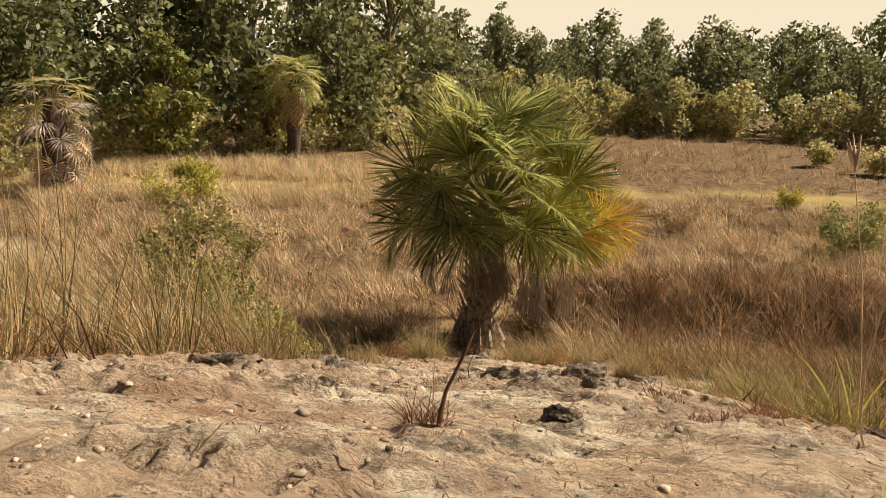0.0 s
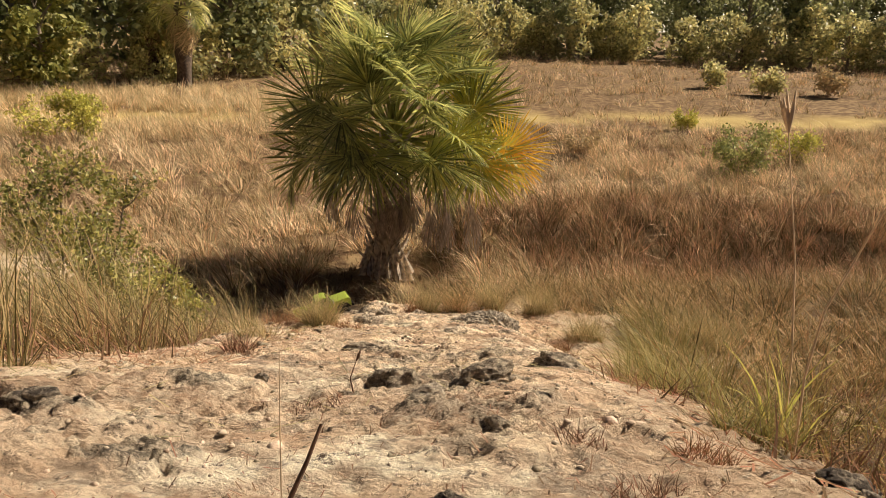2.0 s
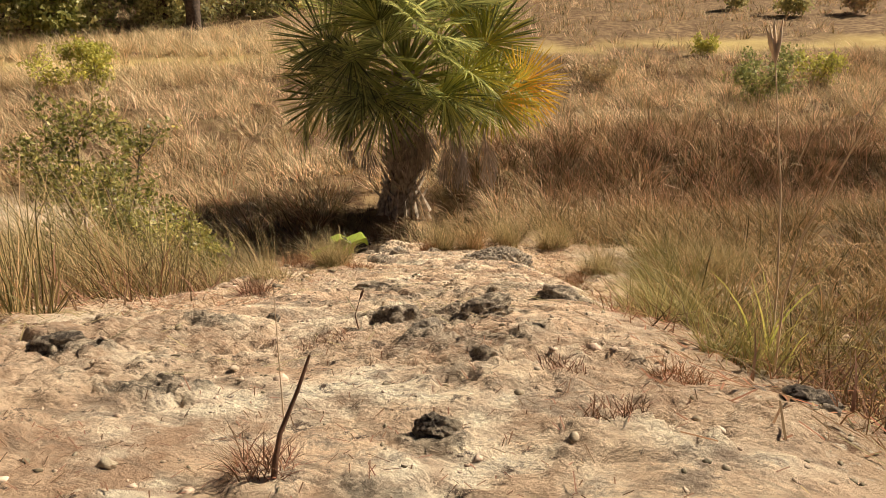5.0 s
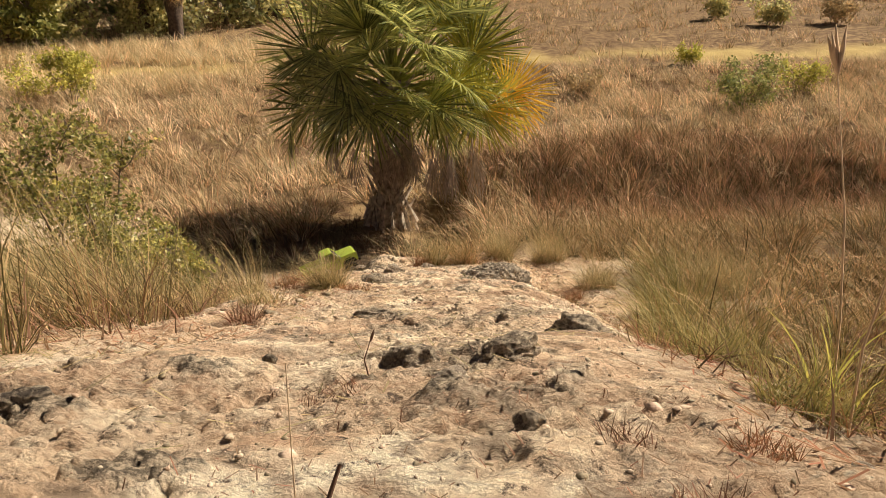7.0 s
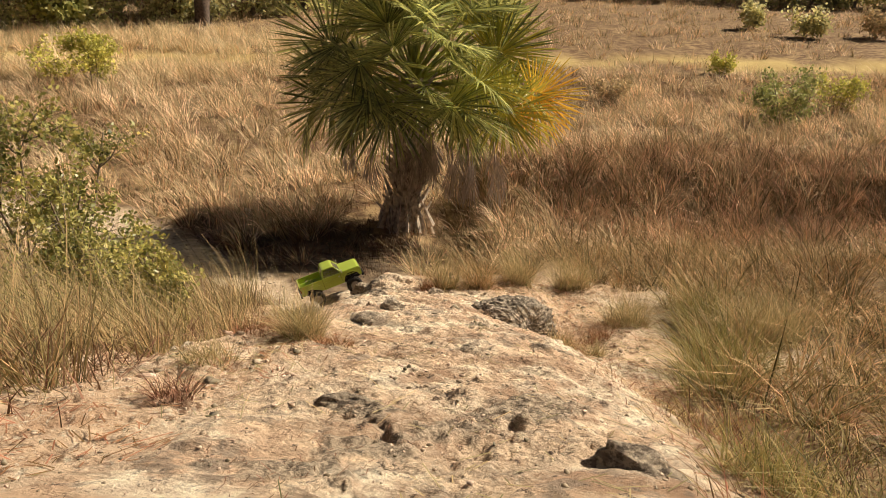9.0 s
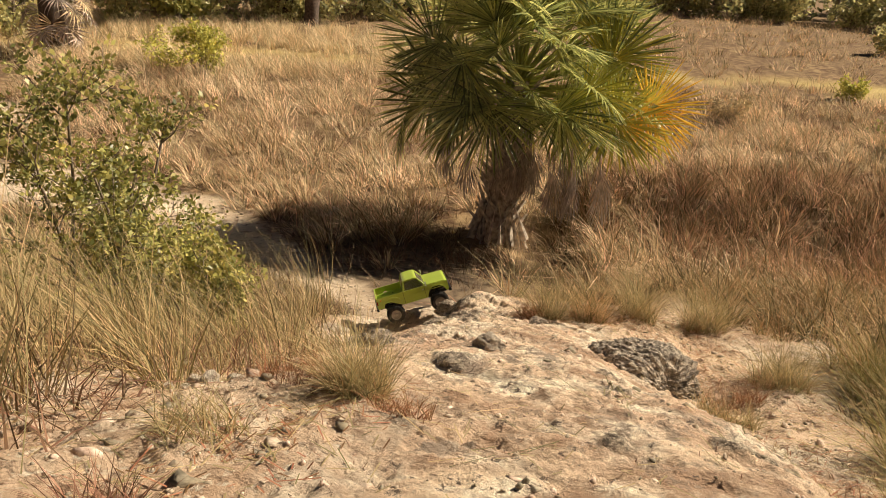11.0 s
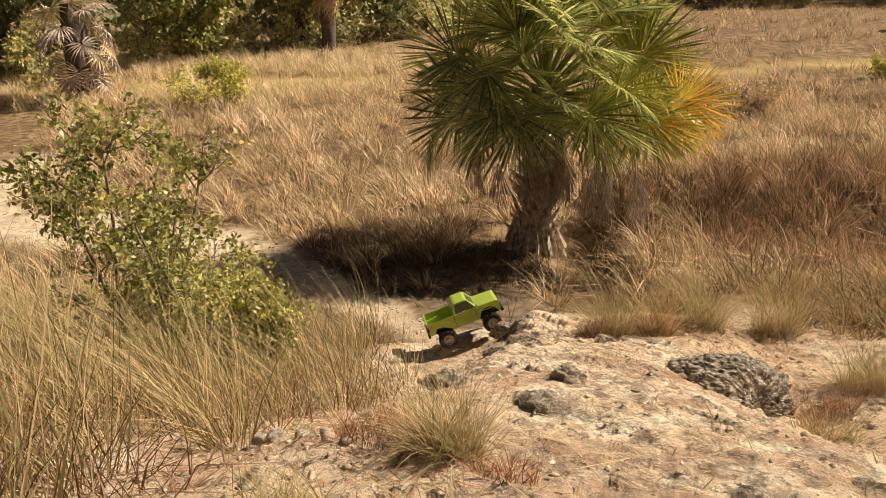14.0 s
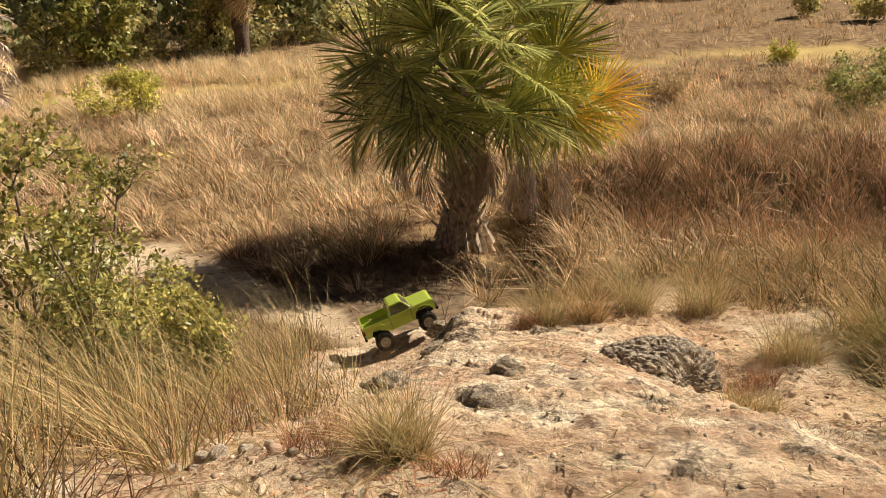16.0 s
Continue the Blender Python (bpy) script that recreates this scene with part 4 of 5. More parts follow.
def box(bm, x0, x1, y0, y1, z0, z1, bevel=0.0):
    m = bmesh.ops.create_cube(bm, size=1.0)
    for v in m["verts"]:
        v.co = Vector(((x0 + x1) / 2 + v.co.x * (x1 - x0), (y0 + y1) / 2 + v.co.y * (y1 - y0), (z0 + z1) / 2 + v.co.z * (z1 - z0)))
    if bevel:
        es = {e for v in m["verts"] for e in v.link_edges}
        bmesh.ops.bevel(bm, geom=list(es), offset=bevel, segments=2, affect="EDGES", profile=0.6)


def bar(bm, a, b, r, sides=8):
    a, b = Vector(a), Vector(b)
    m = bmesh.ops.create_cone(bm, cap_ends=True, segments=sides, radius1=r, radius2=r, depth=(b - a).length)
    q = (b - a).to_track_quat("Z", "Y").to_matrix().to_4x4()
    bmesh.ops.transform(bm, matrix=Matrix.Translation((a + b) / 2) @ q, verts=m["verts"])


def slab(bm, outline, y0, y1, skew=0.0, zref=0.0):
    """A closed outline in x and z, given thickness between y0 and y1; skew leans it inwards with height above zref."""
    def place(x, z, y):
        lean = skew * max(0.0, z - zref) * (1 if y > 0 else -1)
        return bm.verts.new((x, y - lean, z))
    a = [place(x, z, y0) for x, z in outline]
    b = [place(x, z, y1) for x, z in outline]
    n = len(outline)
    faces = [bm.faces.new(a), bm.faces.new(b[::-1])]
    for k in range(n):
        bm.faces.new((a[k], b[k], b[(k + 1) % n], a[(k + 1) % n]))
    bmesh.ops.triangulate(bm, faces=faces)
    bmesh.ops.recalc_face_normals(bm, faces=bm.faces)


def arch(cx, cz, r, a0, a1, steps=9):
    return [(cx + r * math.cos(radians(a0 + (a1 - a0) * k / steps)), cz + r * math.sin(radians(a0 + (a1 - a0) * k / steps))) for k in range(steps + 1)]


def make_wheel():
    """Tyre and rim round the y axis."""
    hub = bpy.data.objects.new("wheel", None)
    R, W = 0.064, 0.046
    bm = bmesh.new()
    prof = ((0.034, -0.5), (0.045, -0.56), (0.056, -0.53), (0.0595, -0.42), (0.0605, 0), (0.0595, 0.42), (0.056, 0.53), (0.045, 0.56), (0.034, 0.5))
    n = 40
    rings = [[bm.verts.new((r * math.cos(2 * math.pi * k / n), w * W, r * math.sin(2 * math.pi * k / n))) for r, w in prof] for k in range(n)]
    for k in range(n):
        for j in range(len(prof) - 1):
            bm.faces.new((rings[k][j], rings[k][j + 1], rings[(k + 1) % n][j + 1], rings[(k + 1) % n][j]))
    for f in bm.faces:
        f.smooth = True
    lugs = 22
    for k in range(lugs):
        for side in (-1, 1):
            t = 2 * math.pi * (k + (0.25 if side > 0 else -0.25)) / lugs
            m = bmesh.ops.create_cube(bm, size=1.0)
            for v in m["verts"]:
                v.co = Vector((v.co.x * 0.0095, v.co.y * 0.021 + side * 0.0135, v.co.z * 0.006 + 0.0622))
                v.co.x += 0.12 * (v.co.y - side * 0.0135) * side
                if abs(v.co.y) > 0.018:
                    v.co.z -= 0.0022
            bmesh.ops.transform(bm, matrix=Matrix.Rotation(t, 4, "Y"), verts=m["verts"])
            m = bmesh.ops.create_cube(bm, size=1.0)
            for v in m["verts"]:
                v.co = Vector((v.co.x * 0.008, v.co.y * 0.004 + side * 0.0258, v.co.z * 0.012 + 0.0545))
            bmesh.ops.transform(bm, matrix=Matrix.Rotation(t, 4, "Y"), verts=m["verts"])
    tyre = bpy.data.meshes.new("tyre")
    bm.to_mesh(tyre)
    bm.free()
    tyre.materials.append(M_TYRE)
    bm = bmesh.new()
    prof = ((0.036, -0.5), (0.0365, 0.46), (0.035, 0.52), (0.031, 0.50), (0.029, 0.30), (0.012, 0.20), (0.010, 0.42), (0.0, 0.42))
    n = 28
    rings = [[bm.verts.new((r * math.cos(2 * math.pi * k / n), w * W, r * math.sin(2 * math.pi * k / n))) for r, w in prof] for k in range(n)]
    for k in range(n):
        for j in range(len(prof) - 1):
            bm.faces.new((rings[k][j], rings[k][j + 1], rings[(k + 1) % n][j + 1], rings[(k + 1) % n][j]))
    for k in range(8):
        t = 2 * math.pi * k / 8
        bar(bm, (0.0325 * math.cos(t), 0.022, 0.0325 * math.sin(t)), (0.0325 * math.cos(t), 0.0255, 0.0325 * math.sin(t)), 0.0018, 6)
        bar(bm, (0.012 * math.cos(t), 0.011, 0.012 * math.sin(t)), (0.030 * math.cos(t), 0.013, 0.030 * math.sin(t)), 0.003, 5)
    bmesh.ops.remove_doubles(bm, verts=bm.verts, dist=1e-5)
    rim = bpy.data.meshes.new("rim")
    bm.to_mesh(rim)
    bm.free()
    rim.materials.append(M_RIM)
    return tyre, rim


def make_pickup():
    truck = tagged(new("toy_pickup"), "lime green radio-controlled pickup with big black knobbly tyres, on rock", "toy truck")
    rz, wb = 0.064, 0.315
    xr, xf = -wb / 2, wb / 2
    zb, zrail, half = 0.128, 0.205, 0.104   # sill, bed rail, half the width
    tail, nose = xr - 0.105, xf + 0.085
    # sides, with their wheel arches
    low = [(tail, zb + 0.004), (xr - 0.068, zb)] + arch(xr, zb - 0.006, 0.066, 172, 8) + [(xr + 0.07, zb - 0.012), (xf - 0.07, zb - 0.012)] + arch(xf, zb - 0.006, 0.066, 172, 8) + \
          [(nose - 0.012, zb), (nose, zb + 0.01), (nose, zrail - 0.012), (nose - 0.01, zrail - 0.004), (xf - 0.06, zrail + 0.002), (tail, zrail + 0.004)]
    for side in (-1, 1):
        bm = bmesh.new()
        slab(bm, low, side * half, side * (half - 0.004), 0.10, zb + 0.045)
        part("side_panel", bm, M_GREEN, truck)
        bm = bmesh.new()
        box(bm, tail + 0.006, nose - 0.01, side * half - 0.0012, side * half + 0.0012, zb + 0.040, zb + 0.045, 0.0008)
        part("side_crease", bm, M_GREEN, truck)
        bm = bmesh.new()
        slab(bm, arch(xr, zb - 0.006, 0.071, 168, 12) + arch(xr, zb - 0.006, 0.065, 12, 168), side * (half + 0.003), side * (half - 0.002))
        slab(bm, arch(xf, zb - 0.006, 0.071, 168, 12) + arch(xf, zb - 0.006, 0.065, 12, 168), side * (half + 0.003), side * (half - 0.002))
        part("arch_flare", bm, M_GREEN, truck)
        bm = bmesh.new()
        box(bm, xf - 0.082, xf - 0.080, side * half - 0.0015, side * half + 0.0008, zb - 0.004, zrail)
        box(bm, xr + 0.083, xr + 0.085, side * half - 0.0015, side * half + 0.0008, zb - 0.004, zrail)
        part("door_gap", bm, M_BLACK, truck, "thin black door gaps")
        bm = bmesh.new()
        box(bm, tail + 0.022, tail + 0.034, side * half - 0.001, side * half + 0.0018, zb + 0.060, zb + 0.067, 0.0006)
        part("side_marker", bm, M_AMBER, truck, "orange side marker")
        bm = bmesh.new()
        box(bm, xf - 0.10, xf - 0.088, side * half - 0.001, side * half + 0.003, zb + 0.052, zb + 0.057, 0.001)
        part("door_handle", bm, M_STEEL, truck, "small bright door handle")
        # cab glass and pillars
        bm = bmesh.new()
        slab(bm, [(xr + 0.086, zrail + 0.004), (xr + 0.103, 0.268), (xr + 0.112, 0.270), (xr + 0.098, zrail + 0.004)], side * (half - 0.006), side * (half - 0.012), 0.22, zrail)
        part("rear_pillar", bm, M_GREEN, truck)
        bm = bmesh.new()
        slab(bm, [(xf - 0.078, zrail + 0.002), (xf - 0.118, 0.268), (xf - 0.112, 0.270), (xf - 0.066, zrail + 0.002)], side * (half - 0.006), side * (half - 0.012), 0.22, zrail)
        part("pillar", bm, M_GREEN, truck)
        bm = bmesh.new()
        slab(bm, [(xr + 0.097, zrail + 0.004), (xr + 0.109, 0.266), (xf - 0.120, 0.266), (xf - 0.080, zrail + 0.003)], side * (half - 0.008), side * (half - 0.010), 0.22, zrail)
        part("side_window", bm, M_GLASS, truck, "clear smoky side window")
        # mirror
        bm = bmesh.new()
        bar(bm, (xf - 0.075, side * (half - 0.004), zrail + 0.010), (xf - 0.068, side * (half + 0.018), zrail + 0.014), 0.0015, 6)
        bar(bm, (xf - 0.075, side * (half - 0.004), zrail + 0.024), (xf - 0.068, side * (half + 0.018), zrail + 0.024), 0.0015, 6)
        arm = part("mirror_arm", bm, M_BLACK, truck)
        bm = bmesh.new()
        box(bm, xf - 0.071, xf - 0.064, side * (half + 0.010), side * (half + 0.030), zrail + 0.010, zrail + 0.034, 0.002)
        part("mirror", bm, M_STEEL, arm, "small bright wing mirror")
        # lamps
        bm = bmesh.new()
        box(bm, tail - 0.003, tail + 0.006, side * (half - 0.018), side * (half - 0.001), zb + 0.034, zb + 0.060, 0.0015)
        part("tail_light", bm, M_RED, truck, "dark red tail light")
        bm = bmesh.new()
        bar(bm, (nose, side * 0.072, zb + 0.048), (nose + 0.005, side * 0.072, zb + 0.048), 0.014, 16)
        part("headlight", bm, M_STEEL, truck, "round chrome headlight")
    bm = bmesh.new()
    box(bm, tail - 0.002, tail + 0.005, -half + 0.003, half - 0.003, zb + 0.004, zrail + 0.002, 0.002)
    box(bm, tail - 0.003, tail + 0.006, -half + 0.008, half - 0.008, zrail - 0.012, zrail + 0.006, 0.003)
    gate = part("tailgate", bm, M_GREEN, truck)
    for y0, y1 in ((-0.080, -0.011), (0.011, 0.080)):
        bm = bmesh.new()
        box(bm, tail - 0.0042, tail - 0.0015, y0, y1, zb + 0.037, zb + 0.053, 0.0005)
        part("trim_band", bm, M_WHITE, gate, "white band on the tailgate")
    bm = bmesh.new()
    box(bm, tail - 0.0032, tail - 0.0012, -0.083, 0.083, zb + 0.035, zb + 0.055, 0.0005)
    part("band_border", bm, M_BLACK, gate, "thin black border")
    bm = bmesh.new()
    box(bm, tail - 0.0046, tail - 0.0012, -0.009, 0.009, zb + 0.037, zb + 0.054, 0.001)
    part("badge", bm, M_AMBER_D, gate, "small dark gold badge")
    for y0, y1, mat in ((-0.088, -0.048, M_WHITE), (0.062, 0.094, M_BLACK)):
        bm = bmesh.new()
        box(bm, tail - 0.0034, tail - 0.0012, y0, y1, zb + 0.013, zb + 0.0195, 0.0004)
        part("lettering_bar", bm, mat, gate)
    bm = bmesh.new()
    box(bm, tail + 0.005, xr + 0.088, -half + 0.006, half - 0.006, zb + 0.030, zb + 0.034)
    box(bm, xr + 0.084, xr + 0.088, -half + 0.006, half - 0.006, zb, zrail + 0.004)
    part("bed_floor", bm, M_GREEN, truck)
    # hood, grille, roof, windows
    bm = bmesh.new()
    slab(bm, [(xf - 0.078, zrail - 0.004), (xf - 0.074, zrail + 0.006), (nose - 0.02, zrail + 0.001), (nose - 0.002, zrail - 0.008), (nose - 0.002, zrail - 0.014)], -half + 0.009, half - 0.009)
    bmesh.ops.bevel(bm, geom=bm.edges[:], offset=0.0015, segments=1, affect="EDGES")
    part("hood", bm, M_GREEN, truck)
    bm = bmesh.new()
    box(bm, nose - 0.006, nose + 0.001, -half + 0.006, half - 0.006, zb + 0.028, zrail - 0.010, 0.002)
    grille = part("grille", bm, M_BLACK, truck, "black front grille")
    for k in range(4):
        bm = bmesh.new()
        box(bm, nose, nose + 0.003, -0.052, 0.052, zb + 0.034 + 0.008 * k, zb + 0.037 + 0.008 * k)
        part("grille_bar", bm, M_STEEL, grille)
    bm = bmesh.new()
    slab(bm, [(xr + 0.100, 0.264), (xr + 0.106, 0.274), (xr + 0.120, 0.278), (xf - 0.130, 0.278), (xf - 0.116, 0.272), (xf - 0.112, 0.266)], -half + 0.021, half - 0.021)
    bmesh.ops.bevel(bm, geom=bm.edges[:], offset=0.002, segments=2, affect="EDGES")
    part("roof", bm, M_GREEN, truck)
    for x0, x1, lab in ((xr + 0.088, xr + 0.104, "clear rear window"), (xf - 0.072, xf - 0.115, "clear windscreen")):
        bm = bmesh.new()
        ys = (half - 0.016, half - 0.028)
        q = [bm.verts.new(p) for p in ((x0, -ys[0], zrail + 0.006), (x0, ys[0], zrail + 0.006), (x1, ys[1], 0.264), (x1, -ys[1], 0.264))]
        f = bm.faces.new(q)
        bmesh.ops.solidify(bm, geom=[f], thickness=0.002)
        part("window", bm, M_GLASS, truck, lab)
        bm = bmesh.new()
        for a, b in (((x0, -ys[0], zrail + 0.006), (x0, ys[0], zrail + 0.006)), ((x0, -ys[0], zrail + 0.006), (x1, -ys[1], 0.266)), ((x0, ys[0], zrail + 0.006), (x1, ys[1], 0.266))):
            bar(bm, a, b, 0.005, 6)
        part("window_frame", bm, M_GREEN, truck)
    # bumpers, frame, drive
    bm = bmesh.new()
    box(bm, tail - 0.014, tail + 0.002, -half + 0.002, half - 0.002, zb - 0.014, zb + 0.004, 0.003)
    part("rear_bumper", bm, M_BLACK, truck, "black rear bumper")
    bm = bmesh.new()
    box(bm, nose - 0.004, nose + 0.016, -half - 0.004, half + 0.004, zb - 0.008, zb + 0.014, 0.003)
    part("front_bumper", bm, M_BLACK, truck, "black front bumper bar")
    for side in (-1, 1):
        bm = bmesh.new()
        box(bm, tail + 0.01, nose - 0.01, side * 0.034 - 0.004, side * 0.034 + 0.004, zb - 0.030, zb - 0.008, 0.001)
        part("frame_rail", bm, M_BLACK, truck)
    bm = bmesh.new()
    box(bm, -0.05, 0.045, -0.030, 0.030, zb - 0.044, zb - 0.004, 0.004)
    box(bm, xf - 0.04, xf + 0.03, -0.034, 0.034, zb - 0.02, zb + 0.05, 0.004)
    part("gearbox", bm, M_BLACK, truck)
    for x in (xr, xf):
        bm = bmesh.new()
        bar(bm, (x, -0.078, rz), (x, 0.078, rz), 0.009, 12)
        bmesh.ops.create_uvsphere(bm, u_segments=14, v_segments=8, radius=0.023, matrix=Matrix.Translation((x, 0.012, rz)) @ Matrix.Diagonal((1, 0.8, 1, 1)))
        part("axle", bm, M_BLACK, truck)
        bm = bmesh.new()
        bar(bm, (x, 0.012, rz), (0, 0, zb - 0.03), 0.004, 8)
        part("drive_shaft", bm, M_BLACK, truck)
        for side in (-1, 1):
            bm = bmesh.new()
            bar(bm, (x, side * 0.055, rz), (x * 0.30, side * 0.034, zb - 0.028), 0.003, 6)
            part("link", bm, M_STEEL, truck, "thin steel suspension link")
            bm = bmesh.new()
            bar(bm, (x - 0.006, side * 0.056, rz + 0.004), (x * 0.88, side * 0.046, zb + 0.036), 0.0045, 8)
            bar(bm, (x - 0.004, side * 0.055, rz + 0.02), (x * 0.92, side * 0.049, zb + 0.014), 0.0075, 10)
            part("shock_absorber", bm, M_BLACK, truck)
    tyre, rim = make_wheel()
    for x in (xr, xf):
        for side in (-1, 1):
            m = Matrix.Translation((x, side * 0.098, rz)) @ (Matrix.Identity(4) if side > 0 else Matrix.Rotation(math.pi, 4, "Z"))
            w = new("wheel", None)
            w.parent = truck
            w.matrix_basis = m
            t = new("tyre", tyre)
            t.parent = w
            r = new("rim", rim)
            r.parent = w
    # a shallow plate closes the body from below
    bm = bmesh.new()
    box(bm, tail + 0.012, xr - 0.07, -half + 0.008, half - 0.008, zb - 0.002, zb + 0.030, 0.002)
    box(bm, xr + 0.075, xf - 0.075, -half + 0.008, half - 0.008, zb - 0.006, zb + 0.004, 0.002)
    part("body_floor", bm, M_BLACK, truck)
    return truck


M_AMBER_D = material("dark_gold", (0.20, 0.13, 0.05), 0.4, 0.2, 60, 0)
truck = make_pickup()
# heading 70 degrees to the right of straight ahead, nose up on the shelf of rock
truck.matrix_basis = Matrix.Translation((-0.77, 5.42, 2.366)) @ Matrix.Rotation(radians(20), 4, "Z") @ Matrix.Rotation(radians(-16.5), 4, "Y") @ Matrix.Rotation(radians(-3), 4, "X") @ Matrix.Scale(0.84, 4)


# ---- rocks ----
def rock_mesh(seed, craggy=0.35, levels=3, faces=11):
    """A broken stone: flat faces knocked off a ball, then weathered into ridges and pits."""
    rng = random.Random(seed)
    off = Vector((rng.uniform(0, 50), rng.uniform(0, 50), rng.uniform(0, 50)))
    cuts = [(Vector((rng.gauss(0, 1), rng.gauss(0, 1), rng.gauss(0, 0.8))).normalized(), rng.uniform(0.62, 0.95)) for k in range(faces)]
    bm = bmesh.new()
    bmesh.ops.create_icosphere(bm, subdivisions=levels, radius=1.0)
    for v in bm.verts:
        d = v.co.normalized()
        q = Vector((0.45 * d.x + 0.5 * d.z, 1.1 * d.y, 1.9 * d.z - 0.4 * d.x))
        r = 1.12
        for n, h in cuts:
            c = d.dot(n)
            if c > 0.05:
                r = min(r, h / c)
        r += craggy * (0.30 * noise.fractal(d * 1.6 + off, 0.9, 2.1, 4) - 0.34 * abs(noise.noise(q * 4.0 + off)) - 0.24 * abs(noise.noise(q * 9.5 + off)) + 0.10 * noise.noise(d * 21 + off) + 0.06 * noise.noise(d * 42 + off)) + 0.1 * craggy
        v.co = d * r
        if v.co.z < -0.35:
            v.co.z = -0.35 + (v.co.z + 0.35) * 0.3
    return bm


def rock_material(name, one, two, patch):
    m = material(name, one, 0.95, 0.3, 7, 0.9, 60, second=two, spec=0.15)
    n, l = m.node_tree.nodes, m.node_tree.links
    bsdf = n["Principled BSDF"]
    src = bsdf.inputs["Base Color"].links[0].from_socket
    t = n.new("ShaderNodeTexNoise")
    t.inputs["Scale"].default_value = 55
    t.inputs["Detail"].default_value = 8
    t.inputs["Roughness"].default_value = 0.7
    tc = n.new("ShaderNodeNewGeometry")
    l.new(tc.outputs["Position"], t.inputs["Vector"])
    r = n.new("ShaderNodeMapRange")
    r.inputs[1].default_value, r.inputs[2].default_value = 0.46, 0.57
    l.new(t.outputs["Fac"], r.inputs[0])
    x = n.new("ShaderNodeMix")
    x.data_type = "RGBA"
    l.new(r.outputs[0], x.inputs[0])
    l.new(src, x.inputs[6])
    x.inputs[7].default_value = (*patch, 1)
    l.new(x.outputs[2], bsdf.inputs["Base Color"])
    return m


M_DARKROCK = rock_material("dark_rock", (0.40, 0.32, 0.24), (0.16, 0.13, 0.105), (0.70, 0.58, 0.43))
M_PALEROCK = rock_material("pale_rock", (0.82, 0.72, 0.56), (0.64, 0.53, 0.40), (0.46, 0.38, 0.30))
M_WHITEROCK = rock_material("white_rock", (0.88, 0.80, 0.66), (0.80, 0.69, 0.54), (0.68, 0.57, 0.45))
M_BOULDER = rock_material("boulder_rock", (0.34, 0.285, 0.225), (0.15, 0.125, 0.10), (0.60, 0.51, 0.39))
M_BLACKROCK = rock_material("black_rock", (0.20, 0.16, 0.13), (0.09, 0.075, 0.062), (0.52, 0.43, 0.32))


def make_rock(label, x, y, size, mat, seed, sink=0.25, craggy=0.4, turn=0.0, levels=3, faces=11):
    me = bpy.data.meshes.new("rock")
    bm = rock_mesh(seed, craggy, levels, faces)
    bm.to_mesh(me)
    bm.free()
    me.materials.append(mat)
    ob = tagged(new("rock", me), label, "rock", "rocks on the ridge")
    z = float(height(x, y, True))
    ob.matrix_basis = Matrix.Translation((x, y, z + size[2] * (0.35 - sink))) @ Matrix.Rotation(radians(turn), 4, "Z") @ Matrix.Diagonal((*size, 1))
    return ob


make_rock("large dark pitted limestone boulder half sunk in the slope", 0.325, 3.86, (0.235, 0.17, 0.16), M_BOULDER, 5, 0.72, 0.36, -22, 6, 5)
make_rock("dark craggy rock standing on the pale ridge", -0.035, 1.385, (0.050, 0.036, 0.044), M_DARKROCK, 2, 0.2, 0.6, 0, 4)
make_rock("dark craggy rock with a pale top", 0.125, 1.385, (0.062, 0.036, 0.036), M_DARKROCK, 3, 0.3, 0.6, 20, 4)
make_rock("small black stone on the pale ridge", -0.28, 1.45, (0.013, 0.011, 0.012), M_BLACKROCK, 4, 0.1, 0.5)
make_rock("low dark ledge of weathered rock", -0.14, 2.08, (0.073, 0.033, 0.030), M_DARKROCK, 5, 0.35, 0.6, -10, 4)
make_rock("low dark ledge of weathered rock", -0.49, 3.28, (0.079, 0.046, 0.033), M_DARKROCK, 6, 0.3, 0.6, -15, 4)
make_rock("angular pale stone on the slope", -0.20, 3.40, (0.050, 0.033, 0.033), M_PALEROCK, 7, 0.25, 0.5, 10, 4)
make_rock("dark crusted rock at the ridge's tip", -0.52, 5.00, (0.112, 0.046, 0.056), M_DARKROCK, 8, 0.3, 0.5, -20, 4)
make_rock("flat pale slab beside the ridge's tip", -1.22, 5.12, (0.106, 0.053, 0.033), M_PALEROCK, 9, 0.25, 0.5, 10, 4)
make_rock("dark hollowed stone with a pale cap", 0.468, 0.925, (0.034, 0.02, 0.02), M_BLACKROCK, 10, 0.1, 0.5, 0, 4)
make_rock("dark weathered lump on the pale rock", 0.044, 0.80, (0.023, 0.017, 0.020), M_BLACKROCK, 11, 0.3, 0.6, 0, 4)
make_rock("dark weathered lump on the pale rock", -0.53, 1.18, (0.046, 0.030, 0.026), M_BLACKROCK, 12, 0.3, 0.6, 0, 4)
make_rock("dark weathered lump on the pale rock", 0.10, 1.0, (0.020, 0.015, 0.015), M_DARKROCK, 13, 0.3, 0.6)
make_rock("rounded pale rock swelling out of the ridge", 0.02, 1.22, (0.036, 0.026, 0.020), M_PALEROCK, 14, 0.3, 0.35, 0, 4)
make_rock("grey weathered edge of the ridge", 0.32, 1.80, (0.086, 0.046, 0.033), M_DARKROCK, 15, 0.35, 0.5, -40, 4)
make_rock("grey stone among the grass tufts", -0.06, 4.42, (0.040, 0.026, 0.026), M_DARKROCK, 16, 0.25, 0.5, 0, 4)
